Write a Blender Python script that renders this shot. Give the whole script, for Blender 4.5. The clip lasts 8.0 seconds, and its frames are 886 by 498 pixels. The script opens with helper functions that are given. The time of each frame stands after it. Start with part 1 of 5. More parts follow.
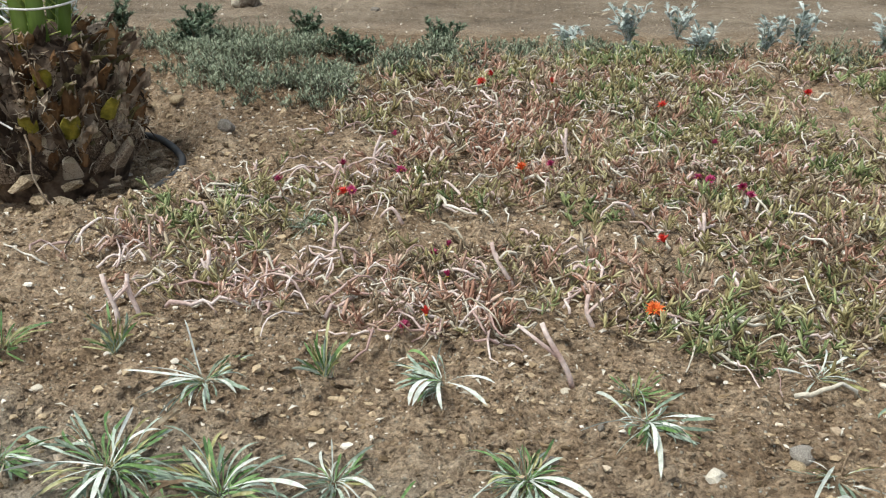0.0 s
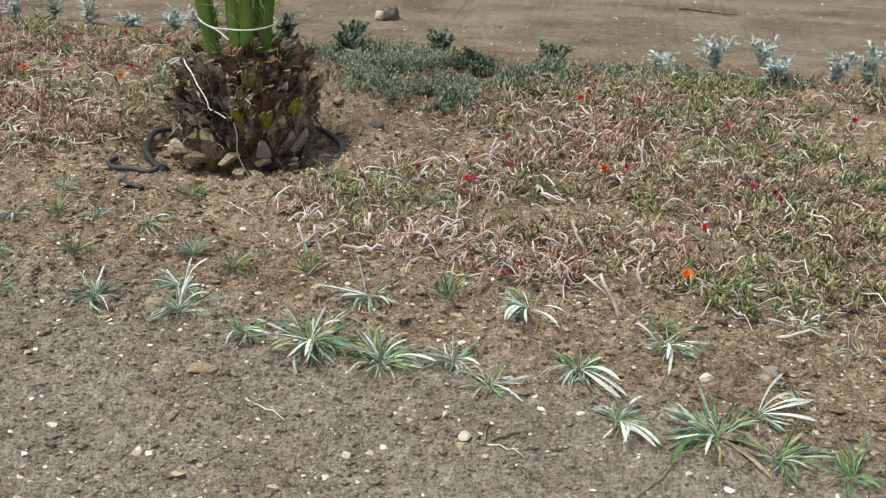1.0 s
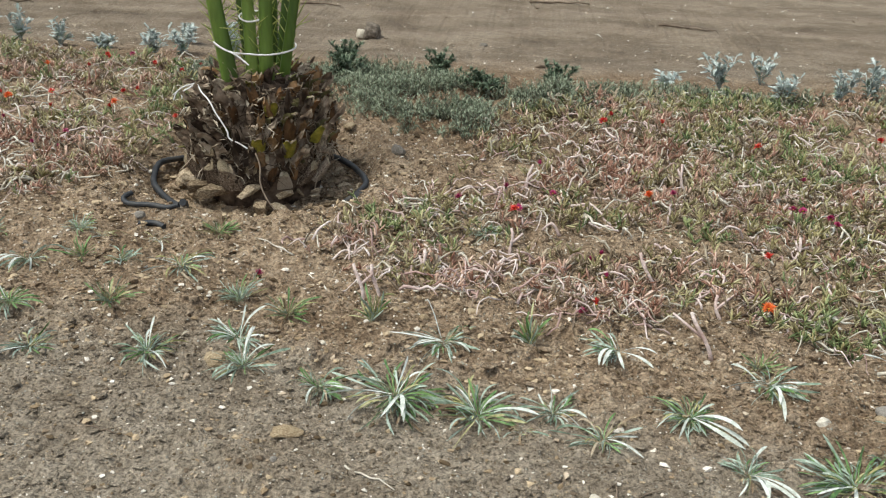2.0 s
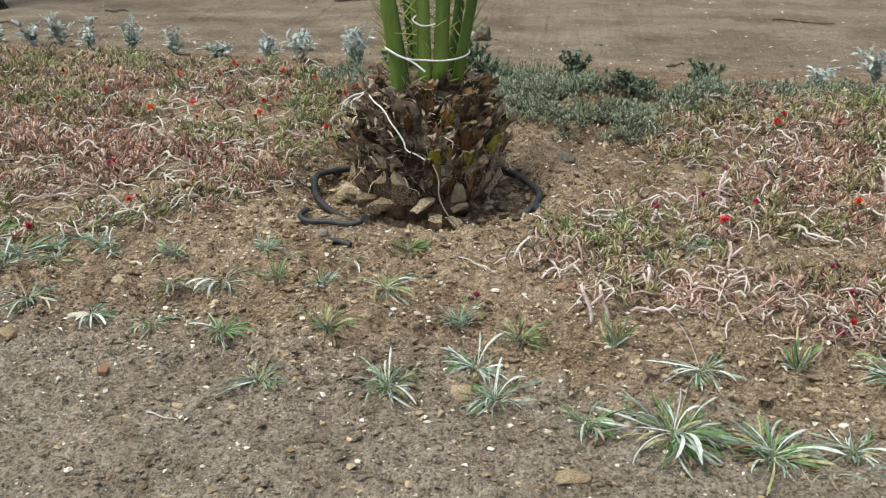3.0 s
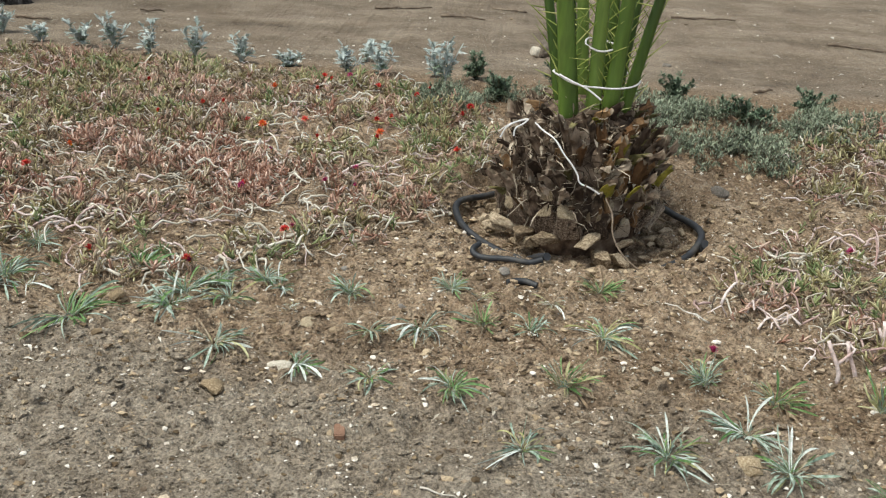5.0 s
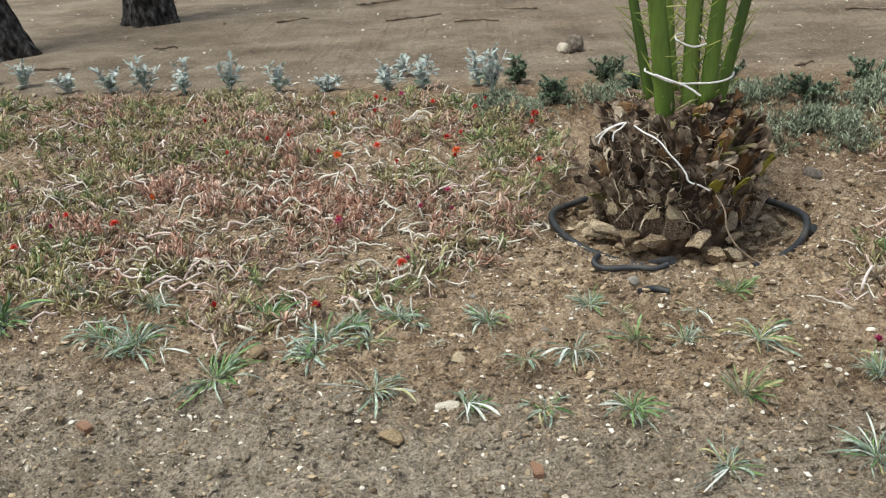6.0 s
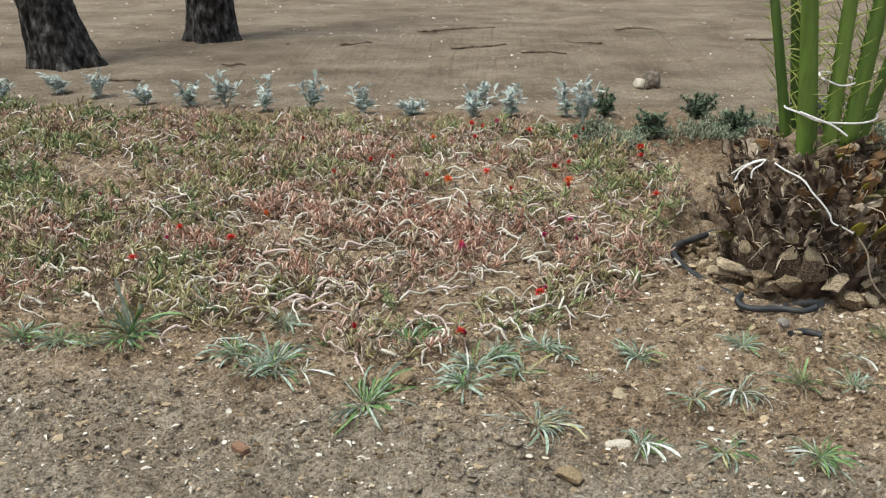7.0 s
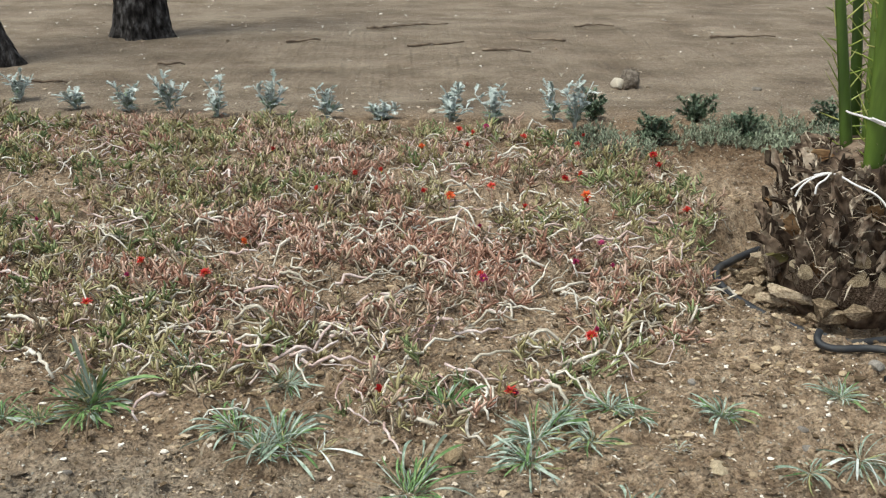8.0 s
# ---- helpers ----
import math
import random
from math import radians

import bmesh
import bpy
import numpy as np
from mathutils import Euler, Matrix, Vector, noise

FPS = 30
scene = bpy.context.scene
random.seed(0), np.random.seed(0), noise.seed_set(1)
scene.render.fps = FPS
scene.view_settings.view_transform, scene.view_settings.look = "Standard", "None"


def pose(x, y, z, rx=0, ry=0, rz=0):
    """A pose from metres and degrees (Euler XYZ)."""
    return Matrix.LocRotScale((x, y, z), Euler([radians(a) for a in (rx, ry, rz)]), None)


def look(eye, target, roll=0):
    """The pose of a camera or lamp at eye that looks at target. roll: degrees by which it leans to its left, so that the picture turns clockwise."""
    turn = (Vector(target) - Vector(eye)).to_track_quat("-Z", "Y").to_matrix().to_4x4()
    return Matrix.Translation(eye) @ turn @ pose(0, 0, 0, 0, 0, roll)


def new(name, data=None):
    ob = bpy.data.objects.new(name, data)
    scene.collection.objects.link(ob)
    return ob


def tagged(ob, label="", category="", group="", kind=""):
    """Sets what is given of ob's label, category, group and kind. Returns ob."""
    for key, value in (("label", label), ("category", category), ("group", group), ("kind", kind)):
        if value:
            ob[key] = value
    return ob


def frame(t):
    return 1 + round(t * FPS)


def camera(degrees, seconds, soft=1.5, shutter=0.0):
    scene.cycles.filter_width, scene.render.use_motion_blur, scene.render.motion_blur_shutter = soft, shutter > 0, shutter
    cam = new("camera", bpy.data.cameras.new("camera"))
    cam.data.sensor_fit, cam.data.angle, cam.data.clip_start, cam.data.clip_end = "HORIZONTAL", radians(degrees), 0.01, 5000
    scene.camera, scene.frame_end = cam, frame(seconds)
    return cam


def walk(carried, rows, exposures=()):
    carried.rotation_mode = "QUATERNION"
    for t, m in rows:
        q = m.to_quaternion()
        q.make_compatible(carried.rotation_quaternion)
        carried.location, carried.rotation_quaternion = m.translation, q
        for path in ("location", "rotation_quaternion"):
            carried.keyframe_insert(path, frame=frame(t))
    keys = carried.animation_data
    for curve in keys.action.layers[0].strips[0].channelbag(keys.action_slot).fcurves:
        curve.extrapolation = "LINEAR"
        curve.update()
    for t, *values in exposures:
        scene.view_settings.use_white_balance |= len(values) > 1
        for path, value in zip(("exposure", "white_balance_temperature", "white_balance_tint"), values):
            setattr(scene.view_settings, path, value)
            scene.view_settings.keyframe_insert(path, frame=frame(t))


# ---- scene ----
# The camera: carried by hand past a planting bed, at about 1.2 m.
cam = camera(51.3, 8.0, soft=1.2)
PATH = [
    (0, (1.083, -2.195, 1.005), (1.002, -0.389, 0.148), 0.5),
    (0.5, (1.1, -2.575, 1.135), (0.927, -0.783, 0.264), 1.4),
    (1, (1.161, -2.972, 1.269), (0.854, -1.192, 0.411), 1.3),
    (1.2, (1.123, -2.984, 1.261), (0.802, -1.218, 0.378), 2.3),
    (2.5, (0.443, -2.748, 1.258), (0.349, -0.92, 0.453), 1.3),
    (3, (0.179, -2.71, 1.218), (-0.054, -0.906, 0.386), 0.1),
    (3.5, (-0.028, -2.612, 1.196), (-0.169, -0.807, 0.348), -0.3),
    (4, (-0.168, -2.583, 1.184), (-0.137, -0.789, 0.301), -0.4),
    (4.5, (-0.384, -2.586, 1.218), (-0.35, -0.773, 0.376), -0.5),
    (5, (-0.592, -2.557, 1.216), (-0.705, -0.737, 0.394), 3.0),
    (5.2, (-0.691, -2.534, 1.208), (-0.839, -0.698, 0.427), 1.6),
    (6.3, (-1.138, -2.5, 1.276), (-1.198, -0.685, 0.439), -3.7),
    (6.5, (-1.23, -2.532, 1.255), (-1.258, -0.682, 0.495), -1.3),
    (7, (-1.43, -2.441, 1.23), (-1.511, -0.594, 0.466), -0.3),
    (7.5, (-1.588, -2.264, 1.224), (-1.668, -0.42, 0.455), -1.0),
    (8, (-1.722, -1.968, 1.14), (-1.632, -0.123, 0.373), 0.7),
]
walk(cam, [(t, look(eye, target, roll)) for t, eye, target, roll in PATH],
     exposures=[(0, 0.64, 6300, 2), (1, 0.56, 6300, 2), (8, 0.58, 6300, 2)])

# ---- light: an overcast sky with a veiled, high sun ----
world = bpy.data.worlds.new("sky")
scene.world = world
world.use_nodes = True
wn, wl = world.node_tree.nodes, world.node_tree.links
sky = wn.new("ShaderNodeTexSky")
sky.sky_type = "NISHITA"
sky.sun_disc = False
sky.sun_elevation = radians(66)
sky.sun_rotation = radians(-115)
sky.dust_density = 3.0
sky.air_density = 1.0
wn["Background"].inputs["Strength"].default_value = 0.125
veil = wn.new("ShaderNodeHueSaturation")
veil.inputs["Saturation"].default_value = 0.45
wl.new(sky.outputs["Color"], veil.inputs["Color"])
wl.new(veil.outputs["Color"], wn["Background"].inputs["Color"])
sun = new("sun", bpy.data.lights.new("sun", "SUN"))
sun.data.energy = 1.8
sun.data.angle = radians(15)
sun.data.color = (1.0, 0.95, 0.87)
sun.matrix_world = look((-3.5, -1.6, 9.0), (0, 0, 0))


# ---- noise and small geometry helpers ----
def lattice(ix, iy, seed):
    v = np.sin(ix * 127.1 + iy * 311.7 + seed * 74.7) * 43758.5453
    return v - np.floor(v)


def vnoise(x, y, seed=0.0):
    """Smooth noise from -1 to 1 over a unit lattice."""
    ix, iy = np.floor(x), np.floor(y)
    fx, fy = x - ix, y - iy
    fx, fy = fx * fx * (3 - 2 * fx), fy * fy * (3 - 2 * fy)
    a, b = lattice(ix, iy, seed), lattice(ix + 1, iy, seed)
    c, d = lattice(ix, iy + 1, seed), lattice(ix + 1, iy + 1, seed)
    return 2 * ((a + (b - a) * fx) * (1 - fy) + (c + (d - c) * fx) * fy) - 1


def lumps(x, y, seed=0.0):
    """Rounded clods: 1 in the middle of a cell, falling to 0 between cells, each cell of its own height."""
    ix, iy = np.floor(x), np.floor(y)
    best, tall = np.full(np.shape(x), 9.0), np.zeros(np.shape(x))
    for dx in (-1, 0, 1):
        for dy in (-1, 0, 1):
            cx, cy = ix + dx, iy + dy
            d = np.hypot(cx + lattice(cx, cy, seed) - x, cy + lattice(cx, cy, seed + 1) - y)
            near = d < best
            best = np.where(near, d, best)
            tall = np.where(near, lattice(cx, cy, seed + 2), tall)
    return np.clip(1 - best * best * 1.3, 0, 1) * tall


def smooth(v, lo, hi):
    s = np.clip((v - lo) / (hi - lo), 0, 1)
    return s * s * (3 - 2 * s)


PALM = (-0.31, 0.60)
BASIN = (-0.31, 0.575)


def height(x, y):
    """The ground: a slightly raised bed, a watering basin round the palm, a trodden path on both sides."""
    x, y = np.asarray(x, float), np.asarray(y, float)
    d = np.hypot((x - BASIN[0]) / 1.06, y - BASIN[1]) + 0.02 * vnoise(x * 6, y * 6, 3)
    h = 0.055 * np.exp(-(((y - 1.45) / 0.75) ** 2)) - 0.07 * smooth(y, 2.1, 3.4)
    h -= 0.035 * smooth(-y + 0.05 * vnoise(x * 4, y * 4, 9), 1.17 + 0.12 * smooth(x, 0, 0.6), 1.27 + 0.12 * smooth(x, 0, 0.6)) * smooth(x, -0.6, 0.2)
    h += 0.006 * np.exp(-(((d - 0.54) / 0.08) ** 2)) - 0.105 * (1 - smooth(d, 0.36, 0.52))
    near = 1 - smooth(np.hypot(x, y - 0.3), 4.5, 8)
    bed = smooth(y, -1.15, -0.8) * (1 - smooth(y, 2.2, 2.6))
    h += near * (0.010 * vnoise(x * 3.1, y * 3.1, 1) + (0.004 + 0.008 * bed) * vnoise(x * 11, y * 11, 2)
                 + (0.003 + 0.004 * bed) * vnoise(x * 27, y * 27, 4) + (0.010 + 0.012 * bed) * (lumps(x * 16, y * 16, 41) - 0.38)
                 + (0.010 + 0.006 * bed) * (lumps(x * 36, y * 36, 51) - 0.38) + 0.002 * vnoise(x * 63, y * 63, 5))
    h += 0.25 * smooth(np.hypot(x, y), 8, 40) * vnoise(x * 0.11, y * 0.11, 6)
    return h


def ground_z(x, y):
    return float(height(x, y))


def put_mesh(name, verts, faces, mats, face_mats=None, smooth_faces=False):
    me = bpy.data.meshes.new(name)
    me.from_pydata(np.asarray(verts).reshape(-1, 3).tolist(), [], [list(f) for f in faces])
    for m in mats:
        me.materials.append(m)
    if face_mats is not None:
        me.polygons.foreach_set("material_index", np.asarray(face_mats, np.int32))
    if smooth_faces:
        me.polygons.foreach_set("use_smooth", np.ones(len(me.polygons), bool))
    me.update()
    return me


def bm_mesh(name, bm, mats, smooth_faces=True):
    me = bpy.data.meshes.new(name)
    bm.to_mesh(me)
    bm.free()
    for m in mats:
        me.materials.append(m)
    if smooth_faces:
        me.polygons.foreach_set("use_smooth", np.ones(len(me.polygons), bool))
    return me


def part(name, mesh, parent, label="", m=None, kind=""):
    ob = new(name, mesh)
    ob.parent = parent
    if m is not None:
        ob.matrix_basis = m
    return tagged(ob, label, kind=kind)


def unit(v):
    return v / np.maximum(np.linalg.norm(v, axis=-1, keepdims=True), 1e-9)


def frames_of(dirs):
    """Two directions across each of the given ones."""
    up = np.where(np.abs(dirs[..., 2:3]) > 0.95, np.array([1.0, 0, 0]), np.array([0, 0, 1.0]))
    side = unit(np.cross(dirs, up))
    return side, np.cross(side, dirs)


def tubes(paths, radii, sides=5):
    """Tubes along paths (n, k, 3) with radii (n, k): their corners and faces."""
    n, k = radii.shape
    along = unit(np.gradient(paths, axis=1))
    a, b = frames_of(along)
    turn = np.arange(sides) * 2 * np.pi / sides
    ring = paths[:, :, None] + radii[:, :, None, None] * (np.cos(turn)[:, None] * a[:, :, None] + np.sin(turn)[:, None] * b[:, :, None])
    base = (np.arange(n)[:, None, None] * k + np.arange(k - 1)[None, :, None]) * sides
    i, j = np.arange(sides), (np.arange(sides) + 1) % sides
    quads = np.stack([base + i, base + j, base + sides + j, base + sides + i], -1).reshape(-1, 4)
    ends = np.arange(n)[:, None] * k * sides
    caps = np.concatenate([ends + i[::-1], ends + (k - 1) * sides + i])
    return ring.reshape(-1, 3), quads.tolist() + caps.tolist()


def fingers(base, dirs, length, width, bend):
    """Plump finger leaves, three-sided, bent upwards towards the tip: corners (n * 10) and faces (n * 10)."""
    n = len(base)
    a, b = frames_of(dirs)
    mid = base + dirs * length[:, None] * 0.45
    tip_dir = unit(dirs + np.array([0, 0, 1.0]) * bend[:, None])
    late = mid + tip_dir * length[:, None] * 0.4
    tip = late + tip_dir * length[:, None] * 0.15
    turn = np.arange(3) * 2 * np.pi / 3 + 0.5
    cross = np.cos(turn)[None, :, None] * a[:, None] + np.sin(turn)[None, :, None] * b[:, None]
    rings = [p[:, None] + cross * (width * s)[:, None, None] for p, s in ((base, 0.32), (mid, 0.5), (late, 0.36))]
    verts = np.concatenate(rings + [tip[:, None]], 1)
    off = (np.arange(n) * 10)[:, None]
    faces = []
    for r in (0, 3):
        for s in range(3):
            t = (s + 1) % 3
            faces.append(off + np.array([r + s, r + t, r + 3 + t, r + 3 + s]))
    tris = [off + np.array([6 + s, 6 + (s + 1) % 3, 9]) for s in range(3)]
    quads = np.stack(faces, 1).reshape(-1, 4).tolist()
    return verts.reshape(-1, 3), quads + np.stack(tris, 1).reshape(-1, 3).tolist(), n


def blades(base, dirs, length, width, lift):
    """Small folded leaves with a midrib: base, two shoulders, midrib and tip."""
    n = len(base)
    a, b = frames_of(dirs)
    mid = base + dirs * length[:, None] * 0.5 + np.array([0, 0, 1.0]) * (length * lift)[:, None] * 0.5
    tip = base + dirs * length[:, None]
    left, right = mid + a * width[:, None] * 0.5 + b * width[:, None] * 0.2, mid - a * width[:, None] * 0.5 + b * width[:, None] * 0.2
    verts = np.stack([base, left, mid, right, tip], 1)
    off = (np.arange(n) * 5)[:, None]
    faces = np.stack([off + np.array(f) for f in ((0, 2, 1), (0, 3, 2), (1, 2, 4), (2, 3, 4))], 1).reshape(-1, 3)
    return verts.reshape(-1, 3), faces.tolist()


class Heap:
    """Collects corners and faces with a material number, for one joined mesh."""

    def __init__(self):
        self.v, self.f, self.m, self.n = [], [], [], 0

    def add(self, verts, faces, mat=0):
        self.v.append(verts)
        self.f.extend([[i + self.n for i in f] for f in faces])
        self.m.extend([mat] * len(faces))
        self.n += len(verts)

    def mesh(self, name, mats, smooth_faces=False):
        return put_mesh(name, np.concatenate(self.v), self.f, mats, self.m, smooth_faces)


def dirs_from(az, el):
    return np.stack([np.cos(az) * np.cos(el), np.sin(az) * np.cos(el), np.sin(el)], -1)


# ---- materials ----
def surface(name, stops, scale=20, rough=0.85, bump=0.3, bump_scale=120, island=0.0, per_object=0.0, detail=6, spec=0.3, stretch=(1, 1, 1), sheen=0.0, depth=0.004):
    """A matt natural surface: noise through a ramp of colours, finer grain in value, and relief."""
    m = bpy.data.materials.new(name)
    m.use_nodes = True
    nt = m.node_tree
    n, l = nt.nodes, nt.links
    bsdf = n["Principled BSDF"]
    co = n.new("ShaderNodeTexCoord")
    mp = n.new("ShaderNodeMapping")
    mp.inputs["Scale"].default_value = stretch
    l.new(co.outputs["Object"], mp.inputs["Vector"])
    big = n.new("ShaderNodeTexNoise")
    big.inputs["Scale"].default_value, big.inputs["Detail"].default_value = scale, detail
    l.new(mp.outputs["Vector"], big.inputs["Vector"])
    ramp = n.new("ShaderNodeValToRGB")
    lo, hi = 0.32, 0.68
    while len(ramp.color_ramp.elements) < len(stops):
        ramp.color_ramp.elements.new(0.5)
    for i, c in enumerate(stops):
        e = ramp.color_ramp.elements[i]
        e.position = lo + (hi - lo) * i / max(1, len(stops) - 1)
        e.color = (*c, 1)
    fac = big.outputs["Fac"]
    if island or per_object:
        src = n.new("ShaderNodeNewGeometry").outputs["Random Per Island"] if island else n.new("ShaderNodeObjectInfo").outputs["Random"]
        amount = island or per_object
        sub = n.new("ShaderNodeMath")
        sub.operation = "MULTIPLY_ADD"
        l.new(src, sub.inputs[0])
        sub.inputs[1].default_value, sub.inputs[2].default_value = amount, -amount / 2
        add = n.new("ShaderNodeMath")
        l.new(fac, add.inputs[0])
        l.new(sub.outputs[0], add.inputs[1])
        fac = add.outputs[0]
    l.new(fac, ramp.inputs["Fac"])
    fine = n.new("ShaderNodeTexNoise")
    fine.inputs["Scale"].default_value, fine.inputs["Detail"].default_value = bump_scale, 4
    l.new(mp.outputs["Vector"], fine.inputs["Vector"])
    val = n.new("ShaderNodeMapRange")
    val.inputs["To Min"].default_value, val.inputs["To Max"].default_value = 0.72, 1.28
    val.inputs["From Min"].default_value, val.inputs["From Max"].default_value = 0.25, 0.75
    l.new(fine.outputs["Fac"], val.inputs["Value"])
    mul = n.new("ShaderNodeVectorMath")
    mul.operation = "SCALE"
    l.new(ramp.outputs["Color"], mul.inputs[0])
    l.new(val.outputs["Result"], mul.inputs["Scale"])
    l.new(mul.outputs["Vector"], bsdf.inputs["Base Color"])
    bm_ = n.new("ShaderNodeBump")
    bm_.inputs["Strength"].default_value, bm_.inputs["Distance"].default_value = bump, depth
    l.new(fine.outputs["Fac"], bm_.inputs["Height"])
    l.new(bm_.outputs["Normal"], bsdf.inputs["Normal"])
    bsdf.inputs["Roughness"].default_value = rough
    bsdf.inputs["Specular IOR Level"].default_value = spec
    if sheen:
        bsdf.inputs["Sheen Weight"].default_value = sheen
    return m


def soil():
    """Warm bed soil, greyer trodden paths before and behind it, damp and dry patches, light grit."""
    m = bpy.data.materials.new("soil")
    m.use_nodes = True
    nt = m.node_tree
    n, l = nt.nodes, nt.links
    bsdf = n["Principled BSDF"]
    geo = n.new("ShaderNodeNewGeometry")
    sep = n.new("ShaderNodeSeparateXYZ")
    l.new(geo.outputs["Position"], sep.inputs[0])

    def tex(scale, detail=6, rough=0.6, stretch=None):
        t = n.new("ShaderNodeTexNoise")
        t.inputs["Scale"].default_value, t.inputs["Detail"].default_value, t.inputs["Roughness"].default_value = scale, detail, rough
        if stretch:
            mp = n.new("ShaderNodeMapping")
            mp.inputs["Scale"].default_value = stretch
            l.new(geo.outputs["Position"], mp.inputs["Vector"])
            l.new(mp.outputs["Vector"], t.inputs["Vector"])
        else:
            l.new(geo.outputs["Position"], t.inputs["Vector"])
        return t.outputs["Fac"]

    def ramp(fac, *stops):
        r = n.new("ShaderNodeValToRGB")
        while len(r.color_ramp.elements) < len(stops):
            r.color_ramp.elements.new(0.5)
        for e, (p, c) in zip(r.color_ramp.elements, stops):
            e.position, e.color = p, (*c, 1)
        l.new(fac, r.inputs["Fac"])
        return r.outputs["Color"]

    def calc(op, a, b):
        k = n.new("ShaderNodeMath")
        k.operation = op
        for s, v in zip(k.inputs, (a, b)):
            if isinstance(v, (int, float)):
                s.default_value = v
            else:
                l.new(v, s)
        return k.outputs[0]

    def span(v, lo, hi, a=0.0, b=1.0):
        k = n.new("ShaderNodeMapRange")
        k.interpolation_type = "SMOOTHSTEP"
        for s, w in zip(("From Min", "From Max", "To Min", "To Max"), (lo, hi, a, b)):
            k.inputs[s].default_value = w
        l.new(v, k.inputs["Value"])
        return k.outputs["Result"]

    def mix(fac, a, b, how="MIX"):
        k = n.new("ShaderNodeMix")
        k.data_type, k.blend_type = "RGBA", how
        if isinstance(fac, (int, float)):
            k.inputs[0].default_value = fac
        else:
            l.new(fac, k.inputs[0])
        l.new(a, k.inputs[6])
        l.new(b, k.inputs[7])
        return k.outputs[2]

    patch, grain, crumbs = tex(1.7), tex(24, 8, 0.75), tex(115, 6, 0.7)
    bed = ramp(grain, (0.32, (0.155, 0.106, 0.068)), (0.45, (0.290, 0.205, 0.134)), (0.56, (0.42, 0.315, 0.217)), (0.70, (0.57, 0.455, 0.335)))
    path = ramp(grain, (0.31, (0.190, 0.152, 0.112)), (0.45, (0.310, 0.254, 0.192)), (0.64, (0.45, 0.378, 0.296)))
    far = ramp(tex(1.7, 10, 0.78, (0.65, 1.25, 1)), (0.30, (0.115, 0.085, 0.060)), (0.46, (0.215, 0.166, 0.119)), (0.66, (0.345, 0.277, 0.206)))
    wob = calc("MULTIPLY", calc("SUBTRACT", patch, 0.5), 0.9)
    y = calc("ADD", sep.outputs["Y"], wob)
    front = calc("ADD", y, calc("MULTIPLY", sep.outputs["X"], 0.18))
    colour = mix(span(front, -1.0, -0.62), path, bed)
    colour = mix(span(y, 2.2, 2.9), colour, far)
    damp = ramp(tex(2.6, 5), (0.38, (0.76, 0.73, 0.70)), (0.52, (1, 1, 1)))
    colour = mix(0.9, colour, damp, "MULTIPLY")
    # watered patches: round the basin and behind the palm
    for wx, wy, inner, outer in ((0.55, 1.45, 0.35, 0.85), (-0.45, 1.7, 0.2, 0.6)):
        far_off = calc("POWER", calc("ADD", calc("POWER", calc("SUBTRACT", sep.outputs["X"], wx), 2.0), calc("POWER", calc("SUBTRACT", sep.outputs["Y"], wy), 2.0)), 0.5)
        wet = span(calc("ADD", far_off, calc("MULTIPLY", wob, 0.9)), inner, outer, 1.0, 0.0)
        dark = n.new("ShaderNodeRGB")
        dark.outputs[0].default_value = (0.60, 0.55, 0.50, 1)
        colour = mix(calc("MULTIPLY", wet, 0.85), colour, dark.outputs[0], "MULTIPLY")
    # soil darkened in a band along the back edge of the bed
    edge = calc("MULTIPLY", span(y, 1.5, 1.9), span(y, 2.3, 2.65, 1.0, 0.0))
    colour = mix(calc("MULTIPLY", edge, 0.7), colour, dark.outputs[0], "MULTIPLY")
    fine = ramp(crumbs, (0.36, (0.30, 0.28, 0.26)), (0.47, (0.92, 0.92, 0.92)), (0.62, (1.60, 1.58, 1.54)))
    colour = mix(0.8, colour, fine, "MULTIPLY")
    # light grit, cell by cell
    vor = n.new("ShaderNodeTexVoronoi")
    vor.inputs["Scale"].default_value = 105
    l.new(geo.outputs["Position"], vor.inputs["Vector"])
    chosen = n.new("ShaderNodeSeparateColor")
    l.new(vor.outputs["Color"], chosen.inputs[0])
    spot = calc("MULTIPLY", span(chosen.outputs[0], 0.68, 0.72), span(vor.outputs["Distance"], 0.42, 0.22))
    grit = ramp(chosen.outputs[1], (0.0, (0.30, 0.22, 0.14)), (0.6, (0.42, 0.35, 0.26)), (0.95, (0.56, 0.52, 0.44)))
    colour = mix(spot, colour, grit)
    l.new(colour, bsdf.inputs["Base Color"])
    relief = calc("ADD", calc("MULTIPLY", crumbs, 0.8), calc("ADD", calc("MULTIPLY", grain, 0.8), calc("MULTIPLY", spot, 0.35)))
    b = n.new("ShaderNodeBump")
    b.inputs["Strength"].default_value, b.inputs["Distance"].default_value = 1.0, 0.018
    l.new(relief, b.inputs["Height"])
    l.new(b.outputs["Normal"], bsdf.inputs["Normal"])
    bsdf.inputs["Roughness"].default_value = 0.92
    bsdf.inputs["Specular IOR Level"].default_value = 0.2
    return m


